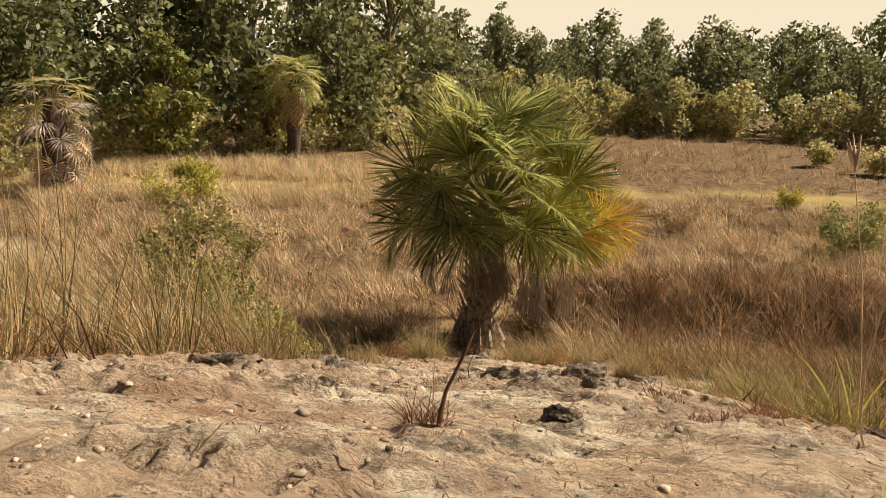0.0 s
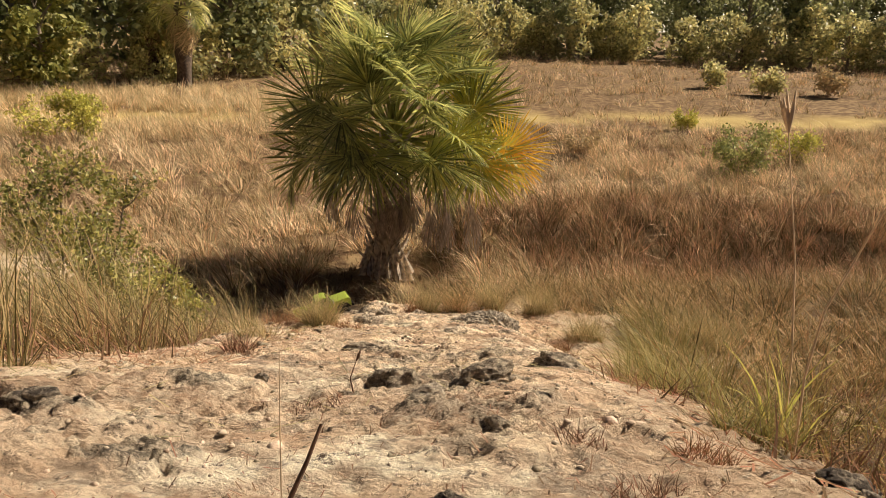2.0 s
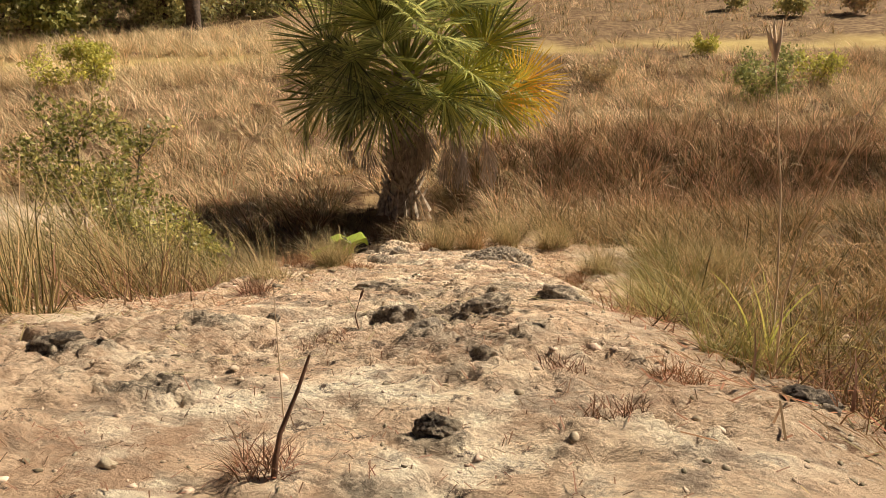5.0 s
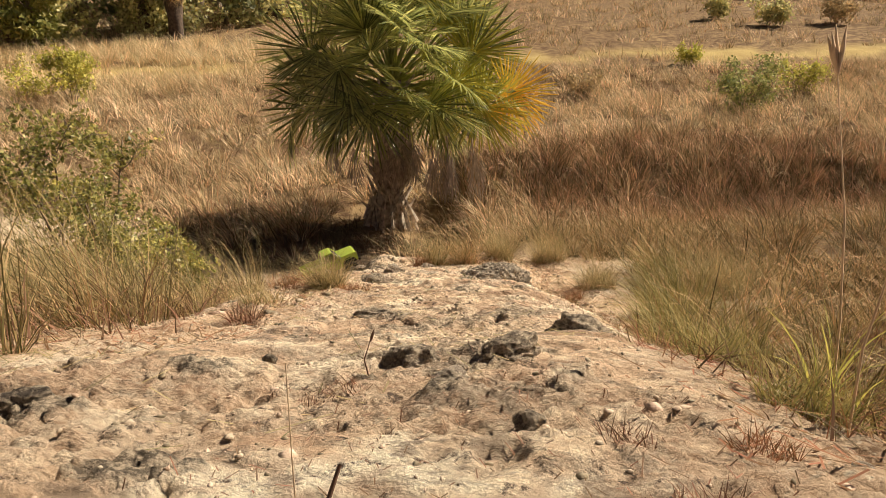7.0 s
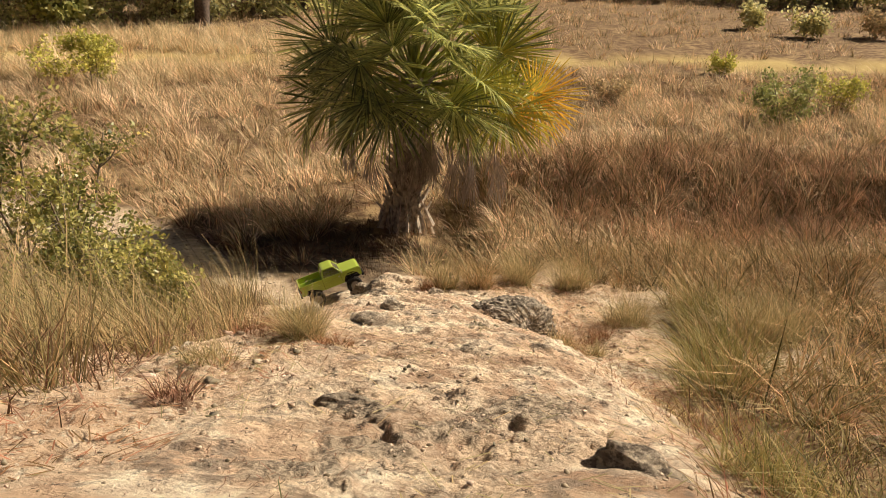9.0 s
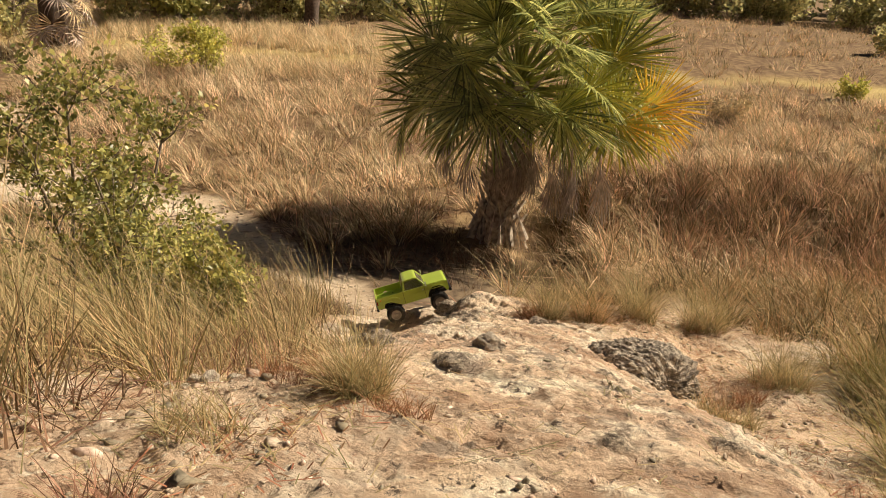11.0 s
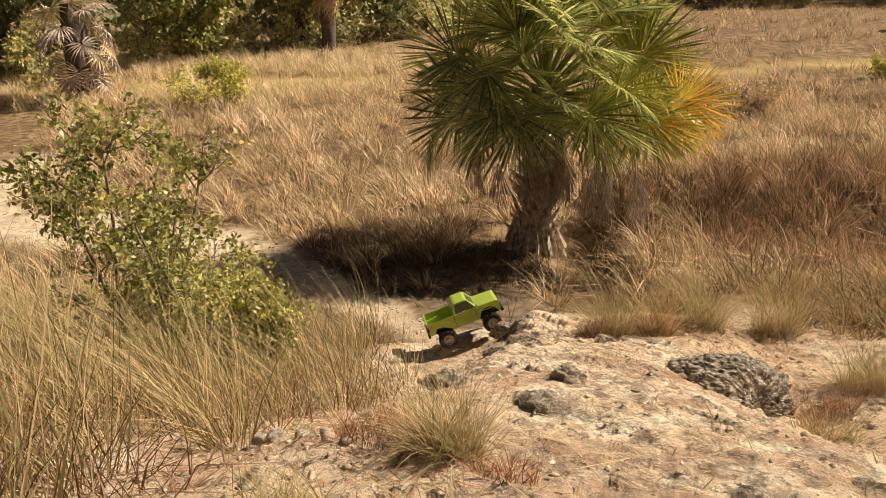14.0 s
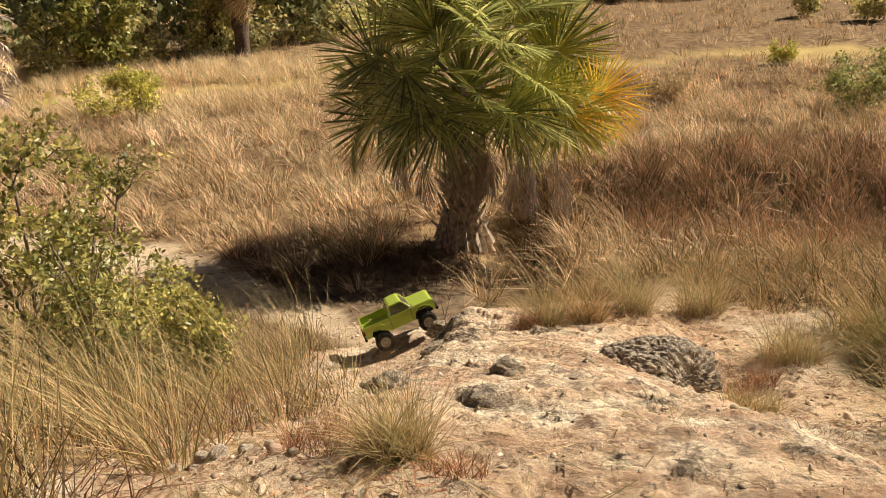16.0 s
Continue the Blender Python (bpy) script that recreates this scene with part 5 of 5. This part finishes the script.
make_rock("dark ledge below the ridge's tip", -0.47, 4.35, (0.086, 0.033, 0.033), M_DARKROCK, 17, 0.35, 0.6, 25, 4)
make_rock("dark weathered ledge on the slope", -0.26, 3.12, (0.040, 0.033, 0.020), M_DARKROCK, 18, 0.3, 0.6, 0, 4)
make_rock("pale stone lying in the field grass", -3.75, 13.2, (0.145, 0.079, 0.106), M_PALEROCK, 19, 0.0, 0.3, 0, 3)
for x, y, s, k in ((-0.91, 3.05, 0.026, 20), (-0.855, 3.03, 0.030, 21), (-0.80, 3.06, 0.022, 22), (-0.96, 3.02, 0.018, 23), (-0.87, 2.95, 0.014, 24), (-0.76, 2.98, 0.012, 25)):
    make_rock("white limestone stone at the grass's edge", x, y, (s, s * 0.8, s * 0.8), M_WHITEROCK, k, 0.0, 0.5, k * 37)
for x, y, s, k in ((0.455, 0.90, 0.011, 31), (0.475, 0.895, 0.012, 32), (0.405, 0.925, 0.010, 33)):
    make_rock("grey pebble beside the dark stone", x, y, (s, s * 0.8, s * 0.7), M_PALEROCK, k, 0.1, 0.3, k * 37)


def pebbles(name, label, n, box4, keep, size, mat, seed):
    rng = np.random.default_rng(seed)
    x, y = spread(n, *box4, rng, keep)
    bm = bmesh.new()
    bmesh.ops.create_icosphere(bm, subdivisions=1, radius=1.0)
    bv = np.array([v.co for v in bm.verts])
    bf = np.array([[v.index for v in f.verts] for f in bm.faces])
    bm.free()
    m = len(x)
    s = size * np.minimum(rng.lognormal(0, 0.5, m), 1.9)
    z = height(x, y, True)
    jit = 1 + rng.normal(0, 0.42, (m, len(bv), 3))
    v = bv[None] * jit * s[:, None, None] * rng.uniform(0.5, 1.3, (m, 1, 3)) * (1, 1, 0.55) + np.stack([x, y, z + 0.15 * s], -1)[:, None]
    f = bf[None] + (np.arange(m) * len(bv))[:, None, None]
    return tagged(new(name, mesh_of(name, v.reshape(-1, 3), f.reshape(-1, 3), mat)), label, "stones", kind="stuff")


M_PEB = material("pebble", (0.60, 0.49, 0.36), 0.95, 0.3, 60, 0.4, 90, per_island=0.5, second=(0.36, 0.27, 0.18))
pebbles("pebbles", "loose cream limestone crumbs on the ridge", 3000, (-1.2, 0.8, 0.35, 2.4), lambda x, y: 0.35 + 0.65 * smooth(0.4, 0.65, fbm(x * 4, y * 4, 201, 3)), 0.0026, M_PEB, 61)
pebbles("pebbles", "broken cream stones lying on the ridge", 900, (-1.2, 0.8, 0.35, 2.4), lambda x, y: 0.06 + 0.94 * smooth(0.52, 0.66, fbm(x * 3.4, y * 3.4, 205, 3)), 0.0045, M_PEB, 64)
pebbles("pebbles", "broken cream stones lying on the slope", 1400, (-1.3, 1.6, 2.2, 6.0), lambda x, y: (1 - 0.7 * rock_zone(x, y)) * smooth(0.45, 0.62, fbm(x * 2.4, y * 2.4, 207, 3)), 0.010, M_PEB, 65)
pebbles("pebbles", "loose cream stones and crumbs on the slope", 5500, (-1.3, 1.6, 2.2, 6.0), lambda x, y: 0.25 + 0.75 * smooth(0.4, 0.65, fbm(x * 3, y * 3, 203, 3)), 0.0034, M_PEB, 62)
pebbles("pebbles", "pale stones scattered along the sandy track", 2500, (-9, -0.5, 7, 14), lambda x, y: trail_zone(x, y), 0.016, M_PEB, 63)


def litter(name, label, n, box4, keep, length, width, mat, seed):
    rng = np.random.default_rng(seed)
    x, y = spread(n, *box4, rng, keep)
    m = len(x)
    a = rng.uniform(0, np.pi, m)
    ln = length * rng.lognormal(0, 0.5, m)
    d = np.stack([np.cos(a), np.sin(a)], -1)
    sd = np.stack([-d[:, 1], d[:, 0]], -1) * width
    p0 = np.stack([x, y], -1)
    p1 = p0 + d * ln[:, None]
    z0 = height(p0[:, 0], p0[:, 1], True) + 0.003
    z1 = height(p1[:, 0], p1[:, 1], True) + 0.004 + 0.25 * ln * rng.random(m)
    v = np.stack([np.c_[p0 - sd, z0], np.c_[p0 + sd, z0], np.c_[p1 + sd, z1], np.c_[p1 - sd, z1]], 1).reshape(-1, 3)
    return tagged(new(name, mesh_of(name, v, np.arange(4 * m).reshape(-1, 4), mat)), label, "plant litter", kind="stuff")


def littered(x, y):
    return (1 - 0.75 * rock_zone(x, y)) * smooth(0.38, 0.6, fbm(x * 2.5, y * 2.5, 211, 3))


litter("dry_litter", "broken straw and dead stems on the ground", 20000, (-1.6, 1.6, 0.3, 6.0), littered, 0.03, 0.0009, M_STRAW_N, 71)
litter("dry_litter", "rusty broken stems lying on the dirt", 14000, (-1.3, 1.1, 0.4, 5.4), lambda x, y: (1 - rock_zone(x, y)) * smooth(0.40, 0.55, fbm(x * 3.5, y * 3.5, 215, 3)), 0.022, 0.0012, M_RUST, 73)
M_REDDISH = material("red_litter", (0.34, 0.19, 0.11), 0.9, 0.3, 20, 0, second=(0.18, 0.10, 0.06), per_island=0.4)
litter("dry_litter", "reddish dead stems in the hollows of the rock", 15000, (-1.1, 0.9, 0.35, 5.0), lambda x, y: smooth(0.48, 0.62, fbm(x * 2.1, y * 2.1, 213, 3)) * (1 - 0.93 * rock_zone(x, y) * smooth(1.9, 2.4, y)), 0.008, 0.0006, M_REDDISH, 72)


# ---- tufts and stalks ----
def make_tuft(label, x, y, tall, wide, count, mat, seed, blade=0.0026, lean=0.85):
    rng = np.random.default_rng(seed)
    r = wide * np.sqrt(rng.random(count)) * 0.35
    a = rng.uniform(0, 2 * np.pi, count)
    rx, ry = x + r * np.cos(a), y + r * np.sin(a)
    ob = tagged(new("grass_tuft"), label, "grass tuft", "grass tufts on the slope")
    ob.location = (x, y, float(height(x, y)))
    roots = np.stack([rx, ry, height(rx, ry, True) - 0.008], -1)
    v, f = blades(roots, tall * rng.uniform(0.5, 1.1, count), np.full(count, blade), rng.uniform(0.05, lean, count), rng.uniform(0.05, 0.55, count), rng, 5, (-0.12, -0.1))
    part("grass_clump", mesh_of("grass_clump", v - tuple(ob.location), f, mat), None, ob)
    if count > 100:
        low = count // 2
        v, f = blades(roots[:low], tall * 0.42 * rng.uniform(0.4, 1.1, low), np.full(low, blade), rng.uniform(0.3, 0.9, low), rng.uniform(0.2, 0.7, low), rng, 3, (-0.1, -0.1))
        part("dead_base", mesh_of("dead_base", v - tuple(ob.location), f, M_RUST), None, ob, "rusty dead blades at the foot")
    return ob


make_tuft("spiky straw and green grass tuft on bare dirt", -0.38, 2.70, 0.165, 0.15, 700, M_STRAW_N, 401, 0.0022, 0.8)
make_tuft("straw grass tuft with a reddish base", -0.02, 4.68, 0.30, 0.20, 420, M_STRAW_N, 402)
make_tuft("green and straw grass tuft on dirt", 0.17, 4.78, 0.30, 0.26, 520, M_SLOPE, 403)
make_tuft("low brown grass tuft on dirt", 0.98, 4.47, 0.26, 0.34, 600, M_STRAW_N, 404)
make_tuft("tall brown grass tuft over a hollow", 1.42, 4.58, 0.36, 0.42, 900, M_GREEN_G, 405)
make_tuft("dense brown grass tuft on the slope", 1.18, 3.62, 0.34, 0.4, 800, M_GREEN_G, 421, 0.0034, 0.8)
make_tuft("dense brown grass tuft on the slope", 1.00, 3.22, 0.28, 0.34, 700, M_GREEN_G, 422, 0.003, 0.8)
make_tuft("dense straw grass tuft on the slope", 1.62, 4.2, 0.4, 0.45, 800, M_STRAW_N, 423, 0.0034, 0.8)
make_tuft("low rusty dead grass on pale dirt", -0.52, 2.78, 0.08, 0.26, 420, M_RUST, 424, 0.002, 0.9)
make_tuft("low rusty dead grass on pale dirt", -0.28, 2.62, 0.06, 0.16, 240, M_RUST, 425, 0.002, 0.9)
make_tuft("low straw grass on pale dirt", -0.55, 2.42, 0.10, 0.2, 220, M_STRAW_N, 426, 0.0022, 0.9)
make_tuft("low rusty dead grass beside the boulder", 0.58, 3.9, 0.10, 0.2, 300, M_RUST, 427, 0.002, 0.9)
make_tuft("low straw grass tuft on the ridge's edge", -0.78, 4.3, 0.15, 0.2, 260, M_STRAW_N, 428, 0.0024, 0.8)
make_tuft("dry straw grass tuft on the slope", 0.42, 4.95, 0.34, 0.26, 420, M_STRAW_N, 406)
make_tuft("dry straw grass tuft on the slope", 0.78, 5.15, 0.40, 0.34, 520, M_STRAW_N, 409)
make_tuft("straw grass tuft with broad yellow blades", 0.52, 1.22, 0.13, 0.2, 300, M_GREEN_G, 410, 0.0024, 0.7)
make_tuft("green grass tuft beside the ridge", 0.54, 1.55, 0.15, 0.22, 320, M_GREEN_G, 411, 0.0024, 0.7)
make_tuft("green grass tuft beside the ridge", 0.62, 1.98, 0.20, 0.25, 380, M_GREEN_G, 412, 0.0024, 0.7)
make_tuft("broad upright yellow green blades", 0.585, 1.28, 0.21, 0.12, 16, M_BUSH_Y, 417, 0.006, 0.35)
make_tuft("small reddish dead tuft on rock", -0.52, 2.15, 0.08, 0.12, 200, M_REDDISH, 413)
make_tuft("small reddish dead tuft on rock", -0.10, 0.72, 0.05, 0.08, 160, M_REDDISH, 414, 0.0016)
make_tuft("small reddish dead tuft on rock", 0.22, 0.83, 0.03, 0.10, 200, M_REDDISH, 415, 0.0016)
make_tuft("small rusty dead tuft on broken rock", 0.33, 0.96, 0.04, 0.09, 220, M_RUST, 431, 0.0016, 0.9)
make_tuft("small rusty dead tuft on broken rock", 0.19, 0.96, 0.03, 0.08, 160, M_REDDISH, 432, 0.0016, 0.9)
make_tuft("small rusty dead tuft on broken rock", -0.14, 1.22, 0.03, 0.12, 200, M_REDDISH, 433, 0.0016, 0.9)
make_tuft("low golden dead tuft below the boulder", 0.50, 3.62, 0.11, 0.16, 320, M_BANK, 434, 0.0022, 0.95)
make_tuft("low rusty dead tuft on the dirt", 0.78, 4.25, 0.12, 0.20, 300, M_RUST, 435, 0.0022, 0.95)
make_tuft("low rusty dead tuft at the crest", -0.10, 4.60, 0.12, 0.14, 260, M_RUST, 436, 0.0022, 0.9)
make_tuft("small dead tuft beside the boulder", 0.72, 4.0, 0.13, 0.15, 220, M_STRAW_N, 416)


def make_stalk(label, pts, r, mat, prongs=0, seed=0, cat="grass stalk", reach=0.065):
    ob = tagged(new("dry_stalk"), label, cat)
    ob.location = pts[0]
    rel = [tuple(Vector(p) - Vector(pts[0])) for p in pts]
    rad = [r * (1 - 0.6 * k / (len(pts) - 1)) for k in range(len(pts))]
    part("stem", mesh_of("stem", *stem(rel, rad, 5), mat, True), None, ob)
    rng = random.Random(seed)
    tip, prev = Vector(rel[-1]), Vector(rel[-2])
    d = (tip - prev).normalized()
    for k in range(prongs):
        a = d + Vector((rng.uniform(-0.25, 0.25), rng.uniform(-0.2, 0.2), rng.uniform(-0.05, 0.1)))
        e = tip + a.normalized() * reach * rng.uniform(0.75, 1.2)
        part("seed_spike", mesh_of("seed_spike", *stem([tuple(tip), tuple((tip + e) / 2), tuple(e)], (r * 0.7, r * 1.6, r * 0.3), 5), mat, True), None, ob)
    return ob


M_STALK = material("pale_stalk", (0.62, 0.46, 0.30), 0.8, 0.2, 20, 0)
M_TWIG = material("dark_twig", (0.16, 0.09, 0.06), 0.9, 0.3, 40, 0.3, 100)


def gz(x, y):
    return float(height(x, y, True))


make_stalk("tall dry grass stalk with a forked pale seed head", [(0.60, 1.30, gz(0.60, 1.30)), (0.60, 1.32, 4.05), (0.596, 1.35, 4.20), (0.588, 1.42, 4.393)], 0.0024, M_STALK, 6, 1)
make_stalk("tall bent dry grass stalk", [(0.535, 1.15, gz(0.535, 1.15)), (0.53, 1.15, 4.10), (0.535, 1.14, 4.20), (0.575, 1.11, 4.36), (0.60, 1.09, 4.44)], 0.0021, M_STALK, 0, 2)
make_stalk("broken dark twig sticking up from the rock", [(-0.085, 0.70, gz(-0.085, 0.70) - 0.01), (-0.082, 0.705, 4.185), (-0.078, 0.715, 4.205), (-0.062, 0.725, 4.24), (-0.052, 0.735, 4.266)], 0.0032, M_TWIG, 0, 3, "twig")
make_stalk("thin upright dry straw", [(-0.107, 0.83, gz(-0.107, 0.83)), (-0.107, 0.84, 4.20), (-0.105, 0.844, 4.275)], 0.0008, M_STALK, 0, 4)
make_stalk("small branched dead twig", [(-0.10, 1.33, gz(-0.10, 1.33)), (-0.105, 1.33, gz(-0.10, 1.33) + 0.03), (-0.095, 1.33, gz(-0.10, 1.33) + 0.06)], 0.0013, M_TWIG, 3, 5, "twig", 0.018)
for k, (x, y, dx, dz) in enumerate(((-1.1, 5.6, 0.12, 0.45), (-0.7, 6.0, -0.2, 0.5), (-0.5, 6.1, 0.05, 0.5), (-0.95, 5.9, -0.3, 0.42), (-1.3, 5.3, 0.02, 0.38))):
    z = gz(x, y)
    make_stalk("thin dry stem rising behind the ridge", [(x, y, z), (x + dx * 0.3, y, z + dz * 0.5), (x + dx, y - 0.03, z + dz)], 0.0016, M_STALK, 0, 10 + k)


# ---- shrubs ----
def make_shrub(name, label, at, tall, wide, stems, leaves, leaf, mat, seed, cat="shrub", spread_out=0.5):
    rng = np.random.default_rng(seed)
    ob = tagged(new(name), label, cat)
    ob.location = at
    v, f, tips = [], [], []

    def limb(p, d, ln, r, depth):
        q = [p]
        for k in range(3):
            d = (d + Vector(rng.normal(0, 0.16, 3)) + Vector((0, 0, 0.06))).normalized()
            q.append(q[-1] + d * ln / 3)
        vv, ff = stem([tuple(t) for t in q], (r, r * 0.85, r * 0.7, r * 0.5), 4 if depth == 0 else 3)
        f.extend(tuple(i + len(v) for i in face) for face in ff)
        v.extend(vv)
        if depth < 2:
            for k in range((14, 6)[depth]):
                t = rng.uniform(0.12, 1.0)
                j = min(2, int(t * 3))
                b = q[j].lerp(q[j + 1], t * 3 - j)
                side = Vector(rng.normal(0, 1, 3))
                side = (side - d * side.dot(d)).normalized()
                e = (d * 0.6 + side * (0.5 + spread_out) + Vector((0, 0, 0.12))).normalized()
                limb(b, e, ln * rng.uniform(0.5, 1.0) * ((0.26 + 0.30 * (1 - t)) if depth == 0 else 0.55), r * 0.45, depth + 1)
        if depth >= 1:
            tips.append((q[1], q[-1], depth))

    for k in range(stems):
        a = 2 * math.pi * k / stems + rng.uniform(0, 1)
        o = Vector((math.cos(a), math.sin(a), 0)) * wide * 0.12
        limb(o, (o.normalized() * spread_out * 0.7 + Vector((0, 0, 1))).normalized(), tall * rng.uniform(0.6, 0.85), 0.0065 * tall, 0)
    part("branching", mesh_of("branching", v, f, M_TRUNK, True), None, ob)
    idx = rng.integers(0, len(tips), leaves)
    t = rng.uniform(0, 1.05, leaves)[:, None]
    p = np.array([tips[i][0] for i in idx]) * (1 - t) + np.array([tips[i][1] for i in idx]) * t
    p = p + rng.normal(0, leaf * 1.5, (leaves, 3))
    a = rng.normal(0, 1, (leaves, 3))
    a /= np.linalg.norm(a, axis=1)[:, None]
    b = np.cross(a, rng.normal(0, 1, (leaves, 3)))
    b /= np.linalg.norm(b, axis=1)[:, None]
    s = leaf * rng.uniform(0.6, 1.3, leaves)[:, None]
    a, b = a * s, b * s * 0.55
    lv = np.stack([p - a, p - b + 0.2 * a, p + a, p + b + 0.2 * a], 1).reshape(-1, 3)
    part("foliage", mesh_of("foliage", lv, np.arange(leaves * 4).reshape(-1, 4), mat), None, ob)
    return ob


M_BUSH_P = material("pale_bush_leaf", (0.52, 0.52, 0.20), 0.6, 0.3, 1.5, 0, second=(0.28, 0.31, 0.10), per_island=0.45, translucent=0.3)
M_SHRUB = material("shrub_leaf", (0.54, 0.50, 0.14), 0.42, 0.3, 3, 0, second=(0.22, 0.23, 0.065), per_island=0.6, translucent=0.35, spec=0.5)


def on(x, y):
    return (x, y, gz(x, y) - 0.01)


make_shrub("small_leaved_shrub", "open branching shrub with small olive green leaves beside tall grass", on(-2.15, 4.5), 1.5, 0.8, 5, 8500, 0.015, M_SHRUB, 501, spread_out=0.4)
make_shrub("small_leaved_shrub", "low dense olive green shrub beside tall grass", on(-1.75, 4.6), 0.85, 0.8, 6, 7500, 0.015, M_SHRUB, 502)
make_shrub("yellow_bush", "bright yellow green bush on the field", on(-11.35, 23.6), 2.1, 0.9, 5, 2400, 0.06, M_BUSH_Y, 503, "bush", 0.25)
make_shrub("yellow_bush", "small yellow green bush on the field", on(-13.3, 24.6), 1.5, 0.6, 3, 600, 0.06, M_BUSH_Y, 504, "bush")
make_shrub("yellow_bush", "open pale yellow green bush on the field", on(8.25, 19.6), 1.75, 1.5, 6, 2300, 0.05, M_BUSH_P, 505, "bush", 0.6)
make_shrub("yellow_bush", "low straw yellow bush on the field", on(10.6, 21.8), 1.3, 1.2, 5, 1300, 0.05, M_BUSH_Y, 506, "bush", 0.7)
make_shrub("yellow_bush", "small yellow green bush by the mown way", on(9.3, 27.6), 0.75, 0.6, 4, 900, 0.06, M_BUSH_Y, 507, "bush")
make_shrub("dry_bush", "pale grey dead weeds on the field", on(4.5, 22.8), 0.9, 1.2, 6, 900, 0.05, M_DEAD_L, 508, "bush", 0.8)
make_shrub("dry_bush", "small brown green bush far out on the field", on(14.7, 40.0), 1.5, 1.2, 4, 1100, 0.10, M_TREE_L, 509, "bush")
make_shrub("dry_bush", "small brown green bush far out on the field", on(16.5, 37.2), 1.6, 1.2, 4, 1100, 0.10, M_TREE_L, 510, "bush")
make_shrub("dry_bush", "small pale bush far out on the field", on(19.6, 37.3), 1.5, 1.2, 4, 900, 0.10, M_DEAD_L, 511, "bush")
